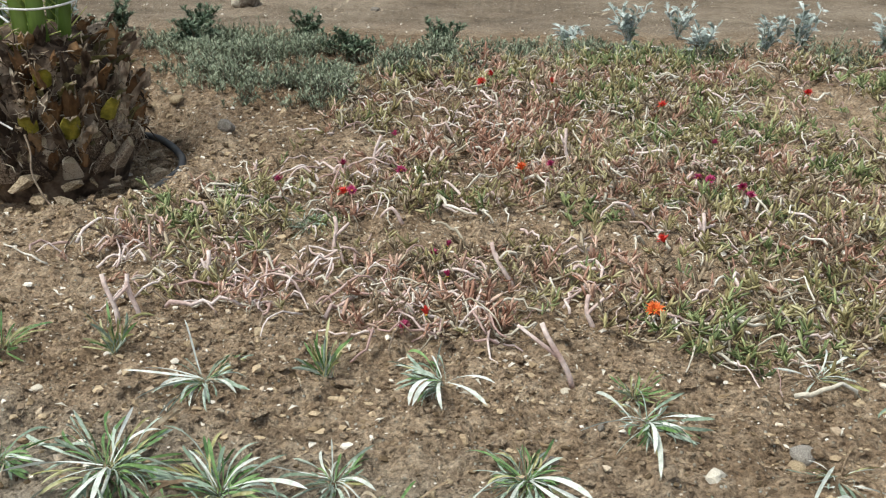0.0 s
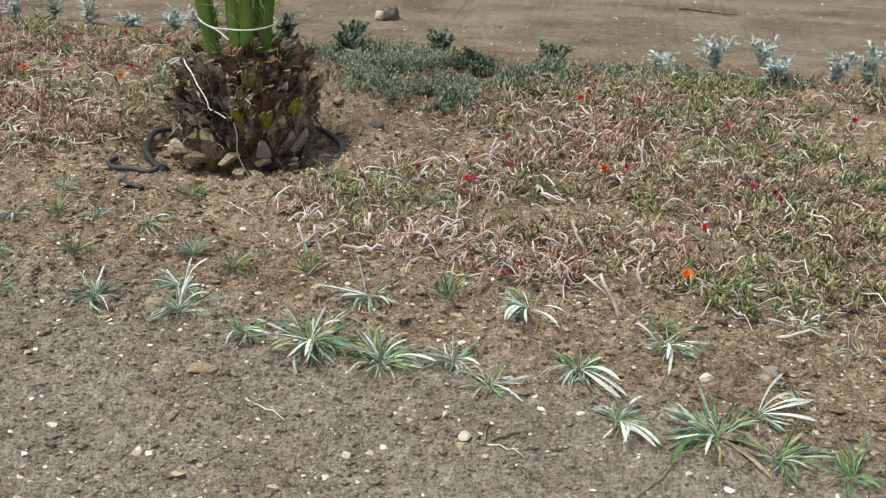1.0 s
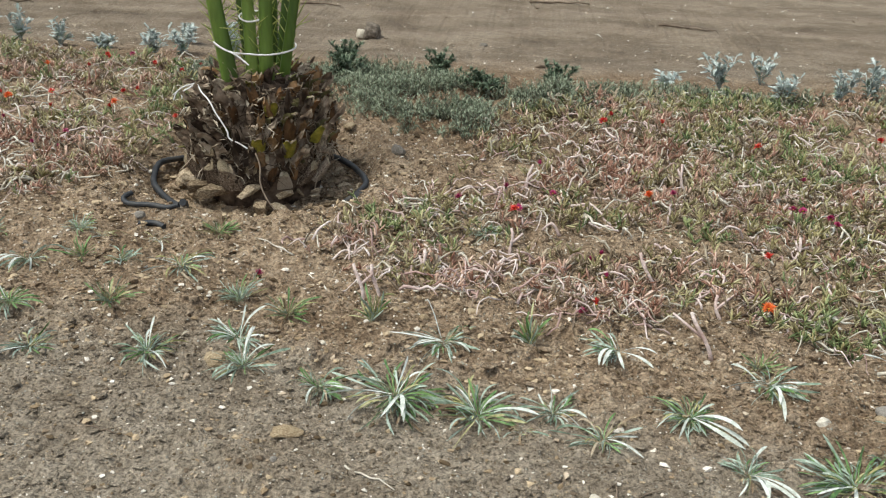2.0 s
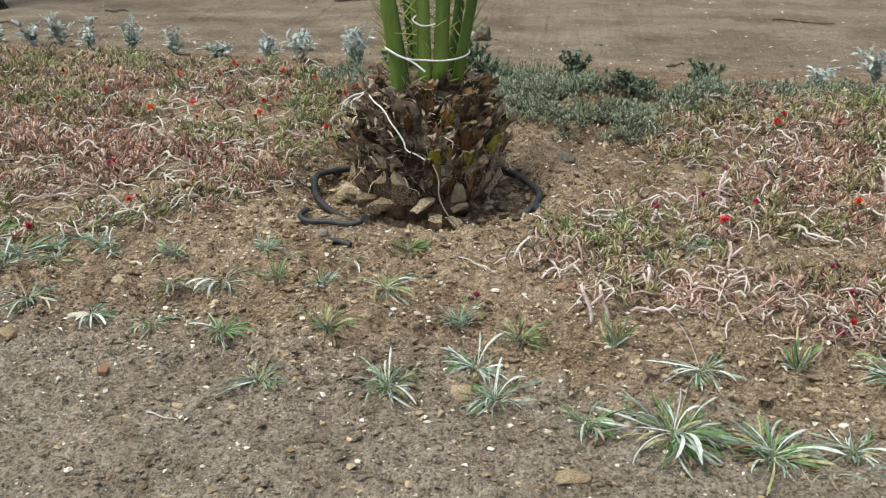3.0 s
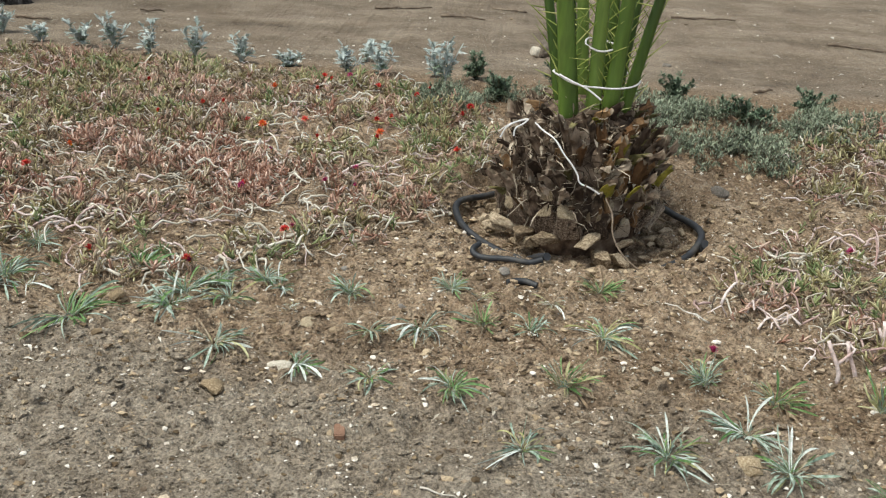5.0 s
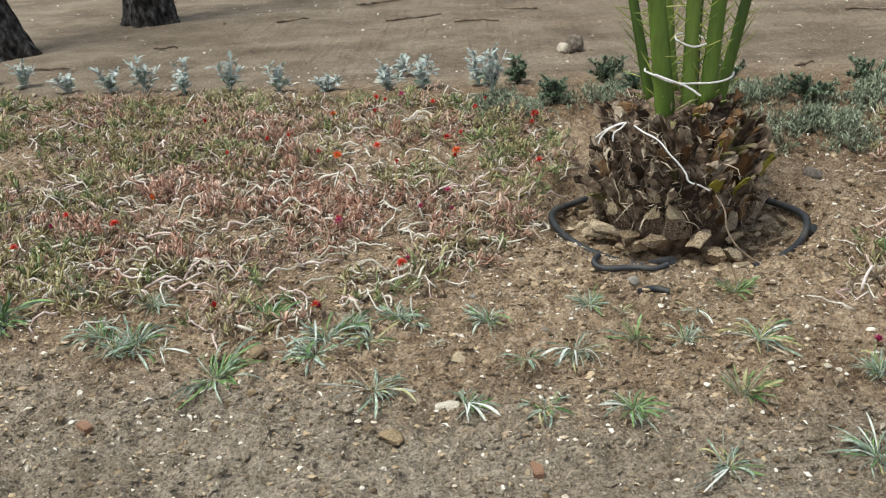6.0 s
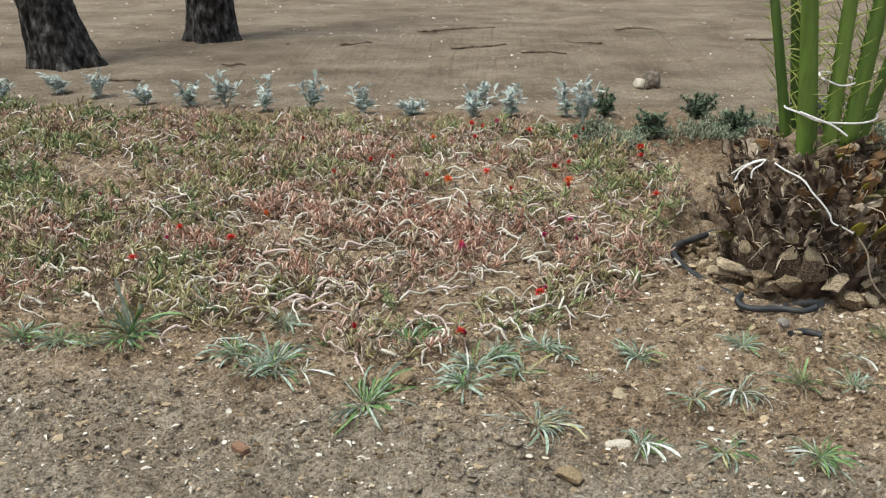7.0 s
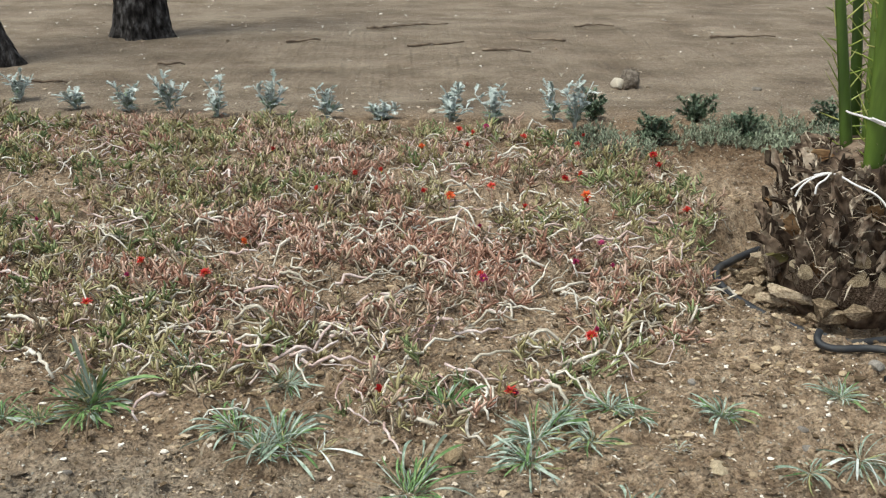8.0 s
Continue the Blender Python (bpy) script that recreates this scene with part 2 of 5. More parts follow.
SOIL = soil()
CLOD = surface("dry_clod", [(0.14, 0.100, 0.063), (0.31, 0.235, 0.155), (0.52, 0.42, 0.30)], 14, 0.95, 0.6, 90, per_object=0.3, spec=0.1)
CRUMB = surface("soil_crumb", [(0.10, 0.070, 0.042), (0.27, 0.195, 0.120), (0.48, 0.37, 0.245)], 3, 0.95, 0.4, 200, island=0.5, spec=0.1)
STONE_TAN = surface("tan_stone", [(0.22, 0.155, 0.088), (0.34, 0.255, 0.155), (0.46, 0.375, 0.255)], 18, 0.8, 0.4, 140, per_object=0.3)
STONE_PALE = surface("pale_stone", [(0.40, 0.34, 0.26), (0.54, 0.48, 0.38), (0.68, 0.62, 0.53)], 22, 0.75, 0.3, 150, per_object=0.25)
STONE_GREY = surface("grey_stone", [(0.14, 0.12, 0.10), (0.24, 0.21, 0.18), (0.33, 0.30, 0.26)], 18, 0.85, 0.4, 120, per_object=0.3)
ROCK_BROWN = surface("brown_rock", [(0.075, 0.058, 0.044), (0.14, 0.112, 0.086), (0.24, 0.20, 0.16)], 9, 0.9, 0.5, 60)
BRICK = surface("brick_chip", [(0.19, 0.095, 0.058), (0.28, 0.155, 0.098), (0.36, 0.23, 0.16)], 30, 0.9, 0.5, 160)
GRAVEL = surface("gravel", [(0.13, 0.093, 0.061), (0.33, 0.245, 0.165), (0.54, 0.43, 0.315), (0.76, 0.69, 0.60)], 6, 0.85, 0.3, 200, island=0.75)
LEAF_GREEN = surface("strap_leaf_green", [(0.062, 0.122, 0.036), (0.120, 0.215, 0.064), (0.205, 0.315, 0.115)], 9, 0.55, 0.15, 90, per_object=0.35, spec=0.4)
LEAF_SILVER = surface("strap_leaf_silver", [(0.155, 0.21, 0.145), (0.275, 0.34, 0.26), (0.42, 0.475, 0.40)], 9, 0.7, 0.15, 90, per_object=0.35, sheen=0.2)
LEAF_WHITE = surface("strap_leaf_felted_white", [(0.42, 0.44, 0.38), (0.56, 0.58, 0.52), (0.70, 0.71, 0.66)], 7, 0.8, 0.1, 90, per_object=0.25, sheen=0.3)
LEAF_YELLOW = surface("strap_leaf_yellowing", [(0.24, 0.23, 0.09), (0.36, 0.335, 0.15), (0.46, 0.44, 0.25)], 9, 0.65, 0.15, 90, per_object=0.3)
LEAF_DRY = surface("strap_leaf_dry", [(0.17, 0.115, 0.07), (0.28, 0.205, 0.13), (0.40, 0.33, 0.24)], 12, 0.85, 0.25, 110, per_object=0.35)
ICE_GREEN = surface("ice_plant_green", [(0.095, 0.125, 0.045), (0.18, 0.215, 0.085), (0.31, 0.345, 0.155)], 4, 0.55, 0.1, 160, island=0.6, spec=0.4)
ICE_OLIVE = surface("ice_plant_olive", [(0.20, 0.165, 0.075), (0.33, 0.285, 0.135), (0.46, 0.41, 0.23)], 4, 0.65, 0.1, 160, island=0.6)
ICE_PINK = surface("ice_plant_pink", [(0.30, 0.155, 0.105), (0.45, 0.27, 0.195), (0.62, 0.44, 0.345)], 4, 0.6, 0.1, 160, island=0.6)
ICE_DRY = surface("ice_plant_dry", [(0.15, 0.105, 0.068), (0.28, 0.21, 0.14), (0.44, 0.36, 0.26)], 5, 0.85, 0.2, 160, island=0.6)
STEM_PALE = surface("stem_pale", [(0.33, 0.285, 0.215), (0.52, 0.465, 0.38), (0.70, 0.65, 0.565)], 16, 0.85, 0.3, 130, island=0.5, per_object=0.0)
STEM_PINK = surface("stem_pink", [(0.40, 0.265, 0.235), (0.56, 0.425, 0.385), (0.72, 0.61, 0.57)], 16, 0.8, 0.2, 130, island=0.5)
STEM_BROWN = surface("stem_brown", [(0.08, 0.058, 0.042), (0.17, 0.125, 0.09), (0.29, 0.225, 0.165)], 16, 0.9, 0.3, 130, island=0.5)
PETAL_RED = surface("petal_red", [(0.36, 0.014, 0.014), (0.50, 0.028, 0.022), (0.62, 0.065, 0.045)], 60, 0.5, 0.05, 200, per_object=0.4)
PETAL_ORANGE = surface("petal_orange", [(0.55, 0.075, 0.018), (0.68, 0.125, 0.028), (0.76, 0.20, 0.05)], 60, 0.5, 0.05, 200, per_object=0.3)
PETAL_MAGENTA = surface("petal_magenta", [(0.20, 0.010, 0.050), (0.30, 0.020, 0.090), (0.42, 0.05, 0.15)], 60, 0.5, 0.05, 200, per_object=0.5)
PETAL_EYE = surface("flower_eye", [(0.55, 0.30, 0.03), (0.70, 0.48, 0.08)], 200, 0.7, 0.1, 300)
MAT_GREY = surface("feathery_grey_green", [(0.085, 0.105, 0.062), (0.185, 0.215, 0.138), (0.33, 0.365, 0.255)], 4, 0.8, 0.1, 160, island=0.6, sheen=0.2)
SHRUB_DARK = surface("shrub_dark_green", [(0.055, 0.080, 0.048), (0.105, 0.145, 0.088), (0.185, 0.235, 0.15)], 6, 0.6, 0.1, 160, island=0.6)
SILVER_FELT = surface("silver_felted_leaf", [(0.27, 0.315, 0.285), (0.42, 0.465, 0.435), (0.60, 0.64, 0.61)], 8, 0.85, 0.1, 160, island=0.5, sheen=0.4)
SILVER_GREEN = surface("silver_green_leaf", [(0.16, 0.22, 0.14), (0.27, 0.34, 0.24), (0.40, 0.46, 0.37)], 8, 0.8, 0.1, 160, island=0.5, sheen=0.2)
BOOT = surface("old_leaf_base", [(0.046, 0.031, 0.022), (0.150, 0.105, 0.074), (0.28, 0.208, 0.152), (0.47, 0.38, 0.29)], 16, 0.9, 0.6, 70, per_object=0.45, spec=0.15)
BOOT_RUST = surface("rusty_leaf_base", [(0.055, 0.029, 0.014), (0.160, 0.085, 0.040), (0.30, 0.185, 0.095)], 11, 0.9, 0.6, 70, per_object=0.4, spec=0.15)
BOOT_OLIVE = surface("olive_leaf_base", [(0.060, 0.050, 0.020), (0.13, 0.112, 0.042), (0.24, 0.21, 0.10)], 11, 0.9, 0.5, 70, per_object=0.4, spec=0.15)
BOOT_CUT = surface("cut_leaf_base", [(0.06, 0.044, 0.030), (0.15, 0.112, 0.076), (0.32, 0.26, 0.19)], 25, 0.9, 0.4, 120, per_object=0.3)
STUB_CUT = surface("cut_stub_face", [(0.20, 0.148, 0.092), (0.37, 0.29, 0.19), (0.54, 0.445, 0.315)], 26, 0.9, 0.8, 80, per_object=0.35, spec=0.1)
BOOT_FRESH = surface("fresh_leaf_base", [(0.13, 0.12, 0.018), (0.27, 0.23, 0.03), (0.33, 0.30, 0.07)], 14, 0.6, 0.2, 90)
FIBRE = surface("palm_fibre", [(0.045, 0.031, 0.021), (0.15, 0.108, 0.074), (0.29, 0.225, 0.16), (0.46, 0.385, 0.295)], 5, 0.95, 0.3, 200, island=0.8, spec=0.1)
STALK = surface("frond_stalk_green", [(0.042, 0.078, 0.010), (0.092, 0.150, 0.020), (0.165, 0.235, 0.045)], 7, 0.45, 0.1, 60, per_object=0.35, spec=0.5, stretch=(1, 1, 0.15))
SPINE = surface("frond_spine", [(0.19, 0.25, 0.045), (0.33, 0.37, 0.09), (0.46, 0.46, 0.16)], 9, 0.5, 0.05, 100, island=0.5)
CORD = surface("white_cord", [(0.58, 0.54, 0.52), (0.72, 0.69, 0.67), (0.82, 0.80, 0.78)], 40, 0.8, 0.3, 400)
PIPE = surface("black_pipe", [(0.014, 0.015, 0.018), (0.024, 0.025, 0.029), (0.060, 0.054, 0.047)], 14, 0.6, 0.15, 60, spec=0.5)
BARK = surface("bark", [(0.006, 0.005, 0.005), (0.022, 0.019, 0.017), (0.06, 0.053, 0.050), (0.15, 0.14, 0.135)], 22, 0.95, 1.0, 38, stretch=(1, 1, 0.5), spec=0.15, depth=0.045)

# ---- the ground: one sheet to the horizon ----
def spread(lo, hi, step, far_lo, far_hi, grow=1.16):
    """Even steps from lo to hi, widening ones beyond."""
    core = list(np.arange(lo, hi, step))
    out, s, v = [], step, core[-1]
    while v < far_hi:
        s *= grow
        v += s
        out.append(v)
    back, s, v = [], step, lo
    while v > far_lo:
        s *= grow
        v -= s
        back.append(v)
    return np.array(back[::-1] + core + out)


gx = spread(-3.3, 2.5, 0.0095, -160, 160, 1.10)
gy = spread(-1.72, 1.6, 0.0095, -90, 260, 1.06)
GX, GY = np.meshgrid(gx, gy)
GZ = height(GX, GY)
nx, ny = len(gx), len(gy)
idx = np.arange(nx * ny).reshape(ny, nx)
quads = np.stack([idx[:-1, :-1], idx[:-1, 1:], idx[1:, 1:], idx[1:, :-1]], -1).reshape(-1, 4)
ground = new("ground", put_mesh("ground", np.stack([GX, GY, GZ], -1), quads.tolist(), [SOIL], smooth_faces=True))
tagged(ground, "dry reddish-brown garden soil with trodden sandy paths", "ground", kind="structure")


# ---- stones and clods ----
def stone_mesh(name, seed, mats, flat=0.6, rough=0.28, sub=2, facets=0, sharp=0.85):
    """An angular, worn stone of about unit width, resting on its flattened underside."""
    rng = random.Random(seed)
    bm = bmesh.new()
    bmesh.ops.create_icosphere(bm, subdivisions=sub, radius=0.5)
    cuts = [(Vector((rng.gauss(0, 1), rng.gauss(0, 1), rng.gauss(0, 0.8))).normalized(), rng.uniform(0.26, 0.42)) for _ in range(6 + facets)]
    off = Vector((rng.uniform(0, 9), rng.uniform(0, 9), rng.uniform(0, 9)))
    for v in bm.verts:
        for nrm, d in cuts:
            over = v.co.dot(nrm) - d
            if over > 0:
                v.co -= nrm * over * sharp
        v.co *= 1 + rough * noise.noise(v.co * 2.6 + off) + 0.3 * rough * noise.noise(v.co * 7 + off)
        v.co.z *= flat
        if v.co.z < -0.16:
            v.co.z = -0.16 + (v.co.z + 0.16) * 0.2
    return bm_mesh(name, bm, mats, smooth_faces=False)


def clod_mesh(name, seed, mats):
    """A broken, angular lump of dry earth: the hull of a few corners, its faces then roughened."""
    rg = random.Random(seed)
    bm = bmesh.new()
    for _ in range(13):
        d = Vector((rg.gauss(0, 1), rg.gauss(0, 1), rg.gauss(0, 0.8))).normalized() * rg.uniform(0.42, 0.56)
        bm.verts.new((d.x, d.y * 0.85, d.z * 0.66))
    bmesh.ops.convex_hull(bm, input=bm.verts)
    bmesh.ops.triangulate(bm, faces=bm.faces)
    bmesh.ops.subdivide_edges(bm, edges=bm.edges, cuts=2, use_grid_fill=True)
    off = Vector((rg.uniform(0, 9), rg.uniform(0, 9), rg.uniform(0, 9)))
    for v in bm.verts:
        v.co *= 1 + 0.16 * noise.noise(v.co * 4 + off) + 0.07 * noise.noise(v.co * 11 + off)
    bmesh.ops.recalc_face_normals(bm, faces=bm.faces)
    return bm_mesh(name, bm, mats, smooth_faces=False)


def set_stone(name, mesh, x, y, size, turn, label, category, group="", lift=0.12, tilt=0.0):
    z = ground_z(x, y) + size * lift
    ob = new(name, mesh)
    ob.matrix_basis = pose(x, y, z, tilt, tilt * 0.6, turn) @ Matrix.Scale(size * 1.15, 4)
    return tagged(ob, label, category, group)


tan_stones = [stone_mesh("tan_stone", s, [STONE_TAN], 0.55) for s in (11, 12, 13)]
pale_stones = [stone_mesh("pale_stone", s, [STONE_PALE], 0.6) for s in (21, 22, 23)]
grey_stones = [stone_mesh("grey_stone", s, [STONE_GREY], 0.65) for s in (31, 32, 33)]
round_rocks = [stone_mesh("pale_rock", 61, [STONE_PALE], 0.95, 0.2, 3), stone_mesh("brown_rock", 62, [ROCK_BROWN], 0.9, 0.2, 3)]
brick = bmesh.new()
bmesh.ops.create_cube(brick, size=1.0)
bmesh.ops.bevel(brick, geom=brick.edges[:], offset=0.08, segments=2, affect="EDGES")
for v in brick.verts:
    v.co = Vector((v.co.x * 1.25, v.co.y * 0.66, v.co.z * 0.42)) * (1 + 0.12 * noise.noise(v.co * 3.0))
brick_mesh = bm_mesh("brick_chip", brick, [BRICK], smooth_faces=False)
clod_meshes = [clod_mesh("soil_clod", s, [CLOD]) for s in (51, 52, 53, 54, 55, 56)]

for x, y, size, which in ((-1.225, -0.755, 0.06, 0), (-0.01, -0.885, 0.06, 2), (0.62, -0.525, 0.030, 0),
                          (0.38, -0.868, 0.036, 1), (1.63, -0.91, 0.030, 2), (0.93, -1.342, 0.024, 0), (-1.62, -0.37, 0.046, 1), (0.49, -0.58, 0.03, 2),
                          (-0.04, 1.02, 0.06, 0), (-1.08, -0.42, 0.042, 2)):
    set_stone("stone", tan_stones[which], x, y, size, 40 * which + 100 * x, "yellowish tan angular stone lying on the soil", "stone")
for x, y, size, which in ((0.93, -1.31, 0.028, 0), (0.40, 0.84, 0.022, 1), (0.97, 0.72, 0.05, 0),
                          (1.48, -0.96, 0.036, 2), (-0.77, 0.56, 0.028, 0), (0.23, -0.73, 0.024, 1), (0.68, -1.385, 0.022, 2), (-1.55, 2.68, 0.055, 0)):
    set_stone("stone", pale_stones[which], x, y, size, 70 * which + 80 * x, "pale cream weathered stone half sunk in soil", "stone")
for x, y, size, which in ((1.65, -0.875, 0.042, 0), (0.22, 0.73, 0.066, 1), (-0.56, -0.04, 0.036, 2), (0.41, 3.42, 0.05, 0), (1.21, -0.91, 0.03, 1)):
    set_stone("stone", grey_stones[which], x, y, size, 60 * which + 50 * x, "grey-brown stone lying on the soil", "stone")
slab = set_stone("stone", tan_stones[1], 0.245, -1.165, 0.062, 10, "flat tan angular stone lying on the path", "stone")
slab.matrix_basis = slab.matrix_basis @ Matrix.Diagonal((1.3, 0.75, 0.6, 1))
plate = set_stone("stone", pale_stones[2], -1.10, -0.615, 0.055, 10, "flat cream stone beside a small rosette", "stone")
plate.matrix_basis = plate.matrix_basis @ Matrix.Diagonal((1.35, 0.75, 0.7, 1))
set_stone("brick_chip", brick_mesh, -0.905, -0.875, 0.031, 100, "broken chip of red brick on bare soil", "brick chip")
set_stone("brick_chip", brick_mesh, -1.975, -0.68, 0.03, 140, "broken chip of orange brick on the path", "brick chip")
# the pair of rocks on the far path
set_stone("rock", round_rocks[0], -0.435, 3.42, 0.08, 30, "whitish rock on the far path beside a brown one", "rock", "rocks on the far path", 0.2)
set_stone("rock", round_rocks[1], -0.365, 3.45, 0.15, 75, "grey-brown rock on the far path beside a whitish one", "rock", "rocks on the far path", 0.2)
# clods left in the basin round the palm
clod_rng = random.Random(77)
for k in range(90):
    a = clod_rng.uniform(2.5, 6.9)
    r = 0.27 + 0.17 * clod_rng.random() ** 1.3
    size = (0.095 - 0.35 * (r - 0.27)) * clod_rng.choice((clod_rng.uniform(0.3, 0.55), clod_rng.uniform(0.5, 0.9), clod_rng.uniform(0.8, 1.15)))
    x, y = PALM[0] + r * math.cos(a), PALM[1] - 0.02 + r * math.sin(a)
    clod = set_stone("soil_clod", clod_meshes[clod_rng.randrange(6)], x, y, size, clod_rng.uniform(0, 260), "dry tan lump of earth in the palm's basin", "earth clod", "clods round the palm", 0.14 + max(0, 0.32 - r) * 1.6 / size * 0.8, clod_rng.uniform(-28, 28))
    clod.matrix_basis = clod.matrix_basis @ Matrix.Diagonal((clod_rng.uniform(0.9, 1.25), clod_rng.uniform(0.6, 0.95), clod_rng.uniform(0.5, 0.85), 1))

# loose pebbles that can be told apart, and the gravel that cannot
rng = np.random.default_rng(5)
for i in range(110):
    x, y = rng.uniform(-2.9, 2.0), rng.uniform(-1.45, 0.4)
    if np.hypot(x - PALM[0], y - PALM[1]) < 0.5 or (y + 0.12 * x < -0.9 and i % 3):
        continue
    kind = rng.choice(3, p=(0.55, 0.12, 0.33))
    mesh = (tan_stones, pale_stones, grey_stones)[kind][int(rng.integers(3))]
    set_stone("pebble", mesh, x, y, rng.uniform(0.008, 0.021), rng.uniform(0, 260), ("small tan pebble on soil", "small whitish pebble on soil", "small grey pebble on soil")[kind], "pebble", "pebbles on the soil")

ico = bmesh.new()
bmesh.ops.create_icosphere(ico, subdivisions=1, radius=1)
ico_v = np.array([v.co[:] for v in ico.verts])
ico_f = np.array([[v.index for v in f.verts] for f in ico.faces])
ico.free()


def grit(n, x_lo, x_hi, y_lo, y_hi, small, large, seed, trodden=0.45):
    g = np.random.default_rng(seed)
    x, y = g.uniform(x_lo, x_hi, n), g.uniform(y_lo, y_hi, n)
    # fewer on the trodden path in front
    keep = (y + 0.12 * x + 0.12 * vnoise(x * 4, y * 4, 12) > -0.92) | (g.random(n) < trodden)
    x, y = x[keep], y[keep]
    n = len(x)
    r = small + (large - small) * g.random(n) ** 5
    sq = g.uniform(0.35, 1.35, (n, len(ico_v), 1)) * r[:, None, None]
    v = ico_v[None] * sq * np.stack([g.uniform(0.8, 1.4, n), g.uniform(0.7, 1.1, n), g.uniform(0.45, 0.8, n)], -1)[:, None]
    v = v + np.stack([x, y, height(x, y) + r * 0.25], -1)[:, None]
    f = ico_f[None] + (np.arange(n) * len(ico_v))[:, None, None]
    return v.reshape(-1, 3), f.reshape(-1, 3).tolist()


heap = Heap()
heap.add(*grit(13000, -3.4, 2.6, -1.75, 1.0, 0.0020, 0.0105, 6, 0.8))
heap.add(*grit(6000, -3.2, 2.2, -1.7, 0.6, 0.0026, 0.007, 16, 1.0))
heap.add(*grit(1800, -4.5, 3.5, 1.0, 3.4, 0.003, 0.011, 7))
heap.add(*grit(1000, -6.5, 4.5, 3.0, 8.5, 0.004, 0.015, 8))
tagged(new("gravel", heap.mesh("gravel", [GRAVEL])), "loose mixed grit and small stones strewn over soil", "gravel", kind="stuff")
heap = Heap()
heap.add(*grit(16000, -3.3, 2.4, -1.7, 0.7, 0.002, 0.0115, 9))
heap.add(*grit(2200, -0.95, 0.6, -0.1, 1.2, 0.003, 0.016, 10))
heap.add(*grit(9000, -3.0, 2.2, -1.65, 0.7, 0.004, 0.019, 19), 1)
heap.add(*grit(26000, -3.2, 2.3, -1.7, -0.4, 0.003, 0.011, 39, 1.0), 1)
heap.add(*grit(9000, -3.1, 2.2, -1.55, 0.3, 0.0028, 0.010, 29))
tagged(new("soil_crumbs", heap.mesh("soil_crumbs", [CRUMB, SOIL])), "brown crumbs of broken soil on the bed", "soil", kind="stuff")


# ---- the palm: a short shaggy stump with tied green stalks ----
def stump_radius(z):
    return float(np.interp(z, [-0.16, -0.05, 0.08, 0.2, 0.3, 0.36, 0.41], [0.21, 0.235, 0.262, 0.238, 0.205, 0.165, 0.08]))


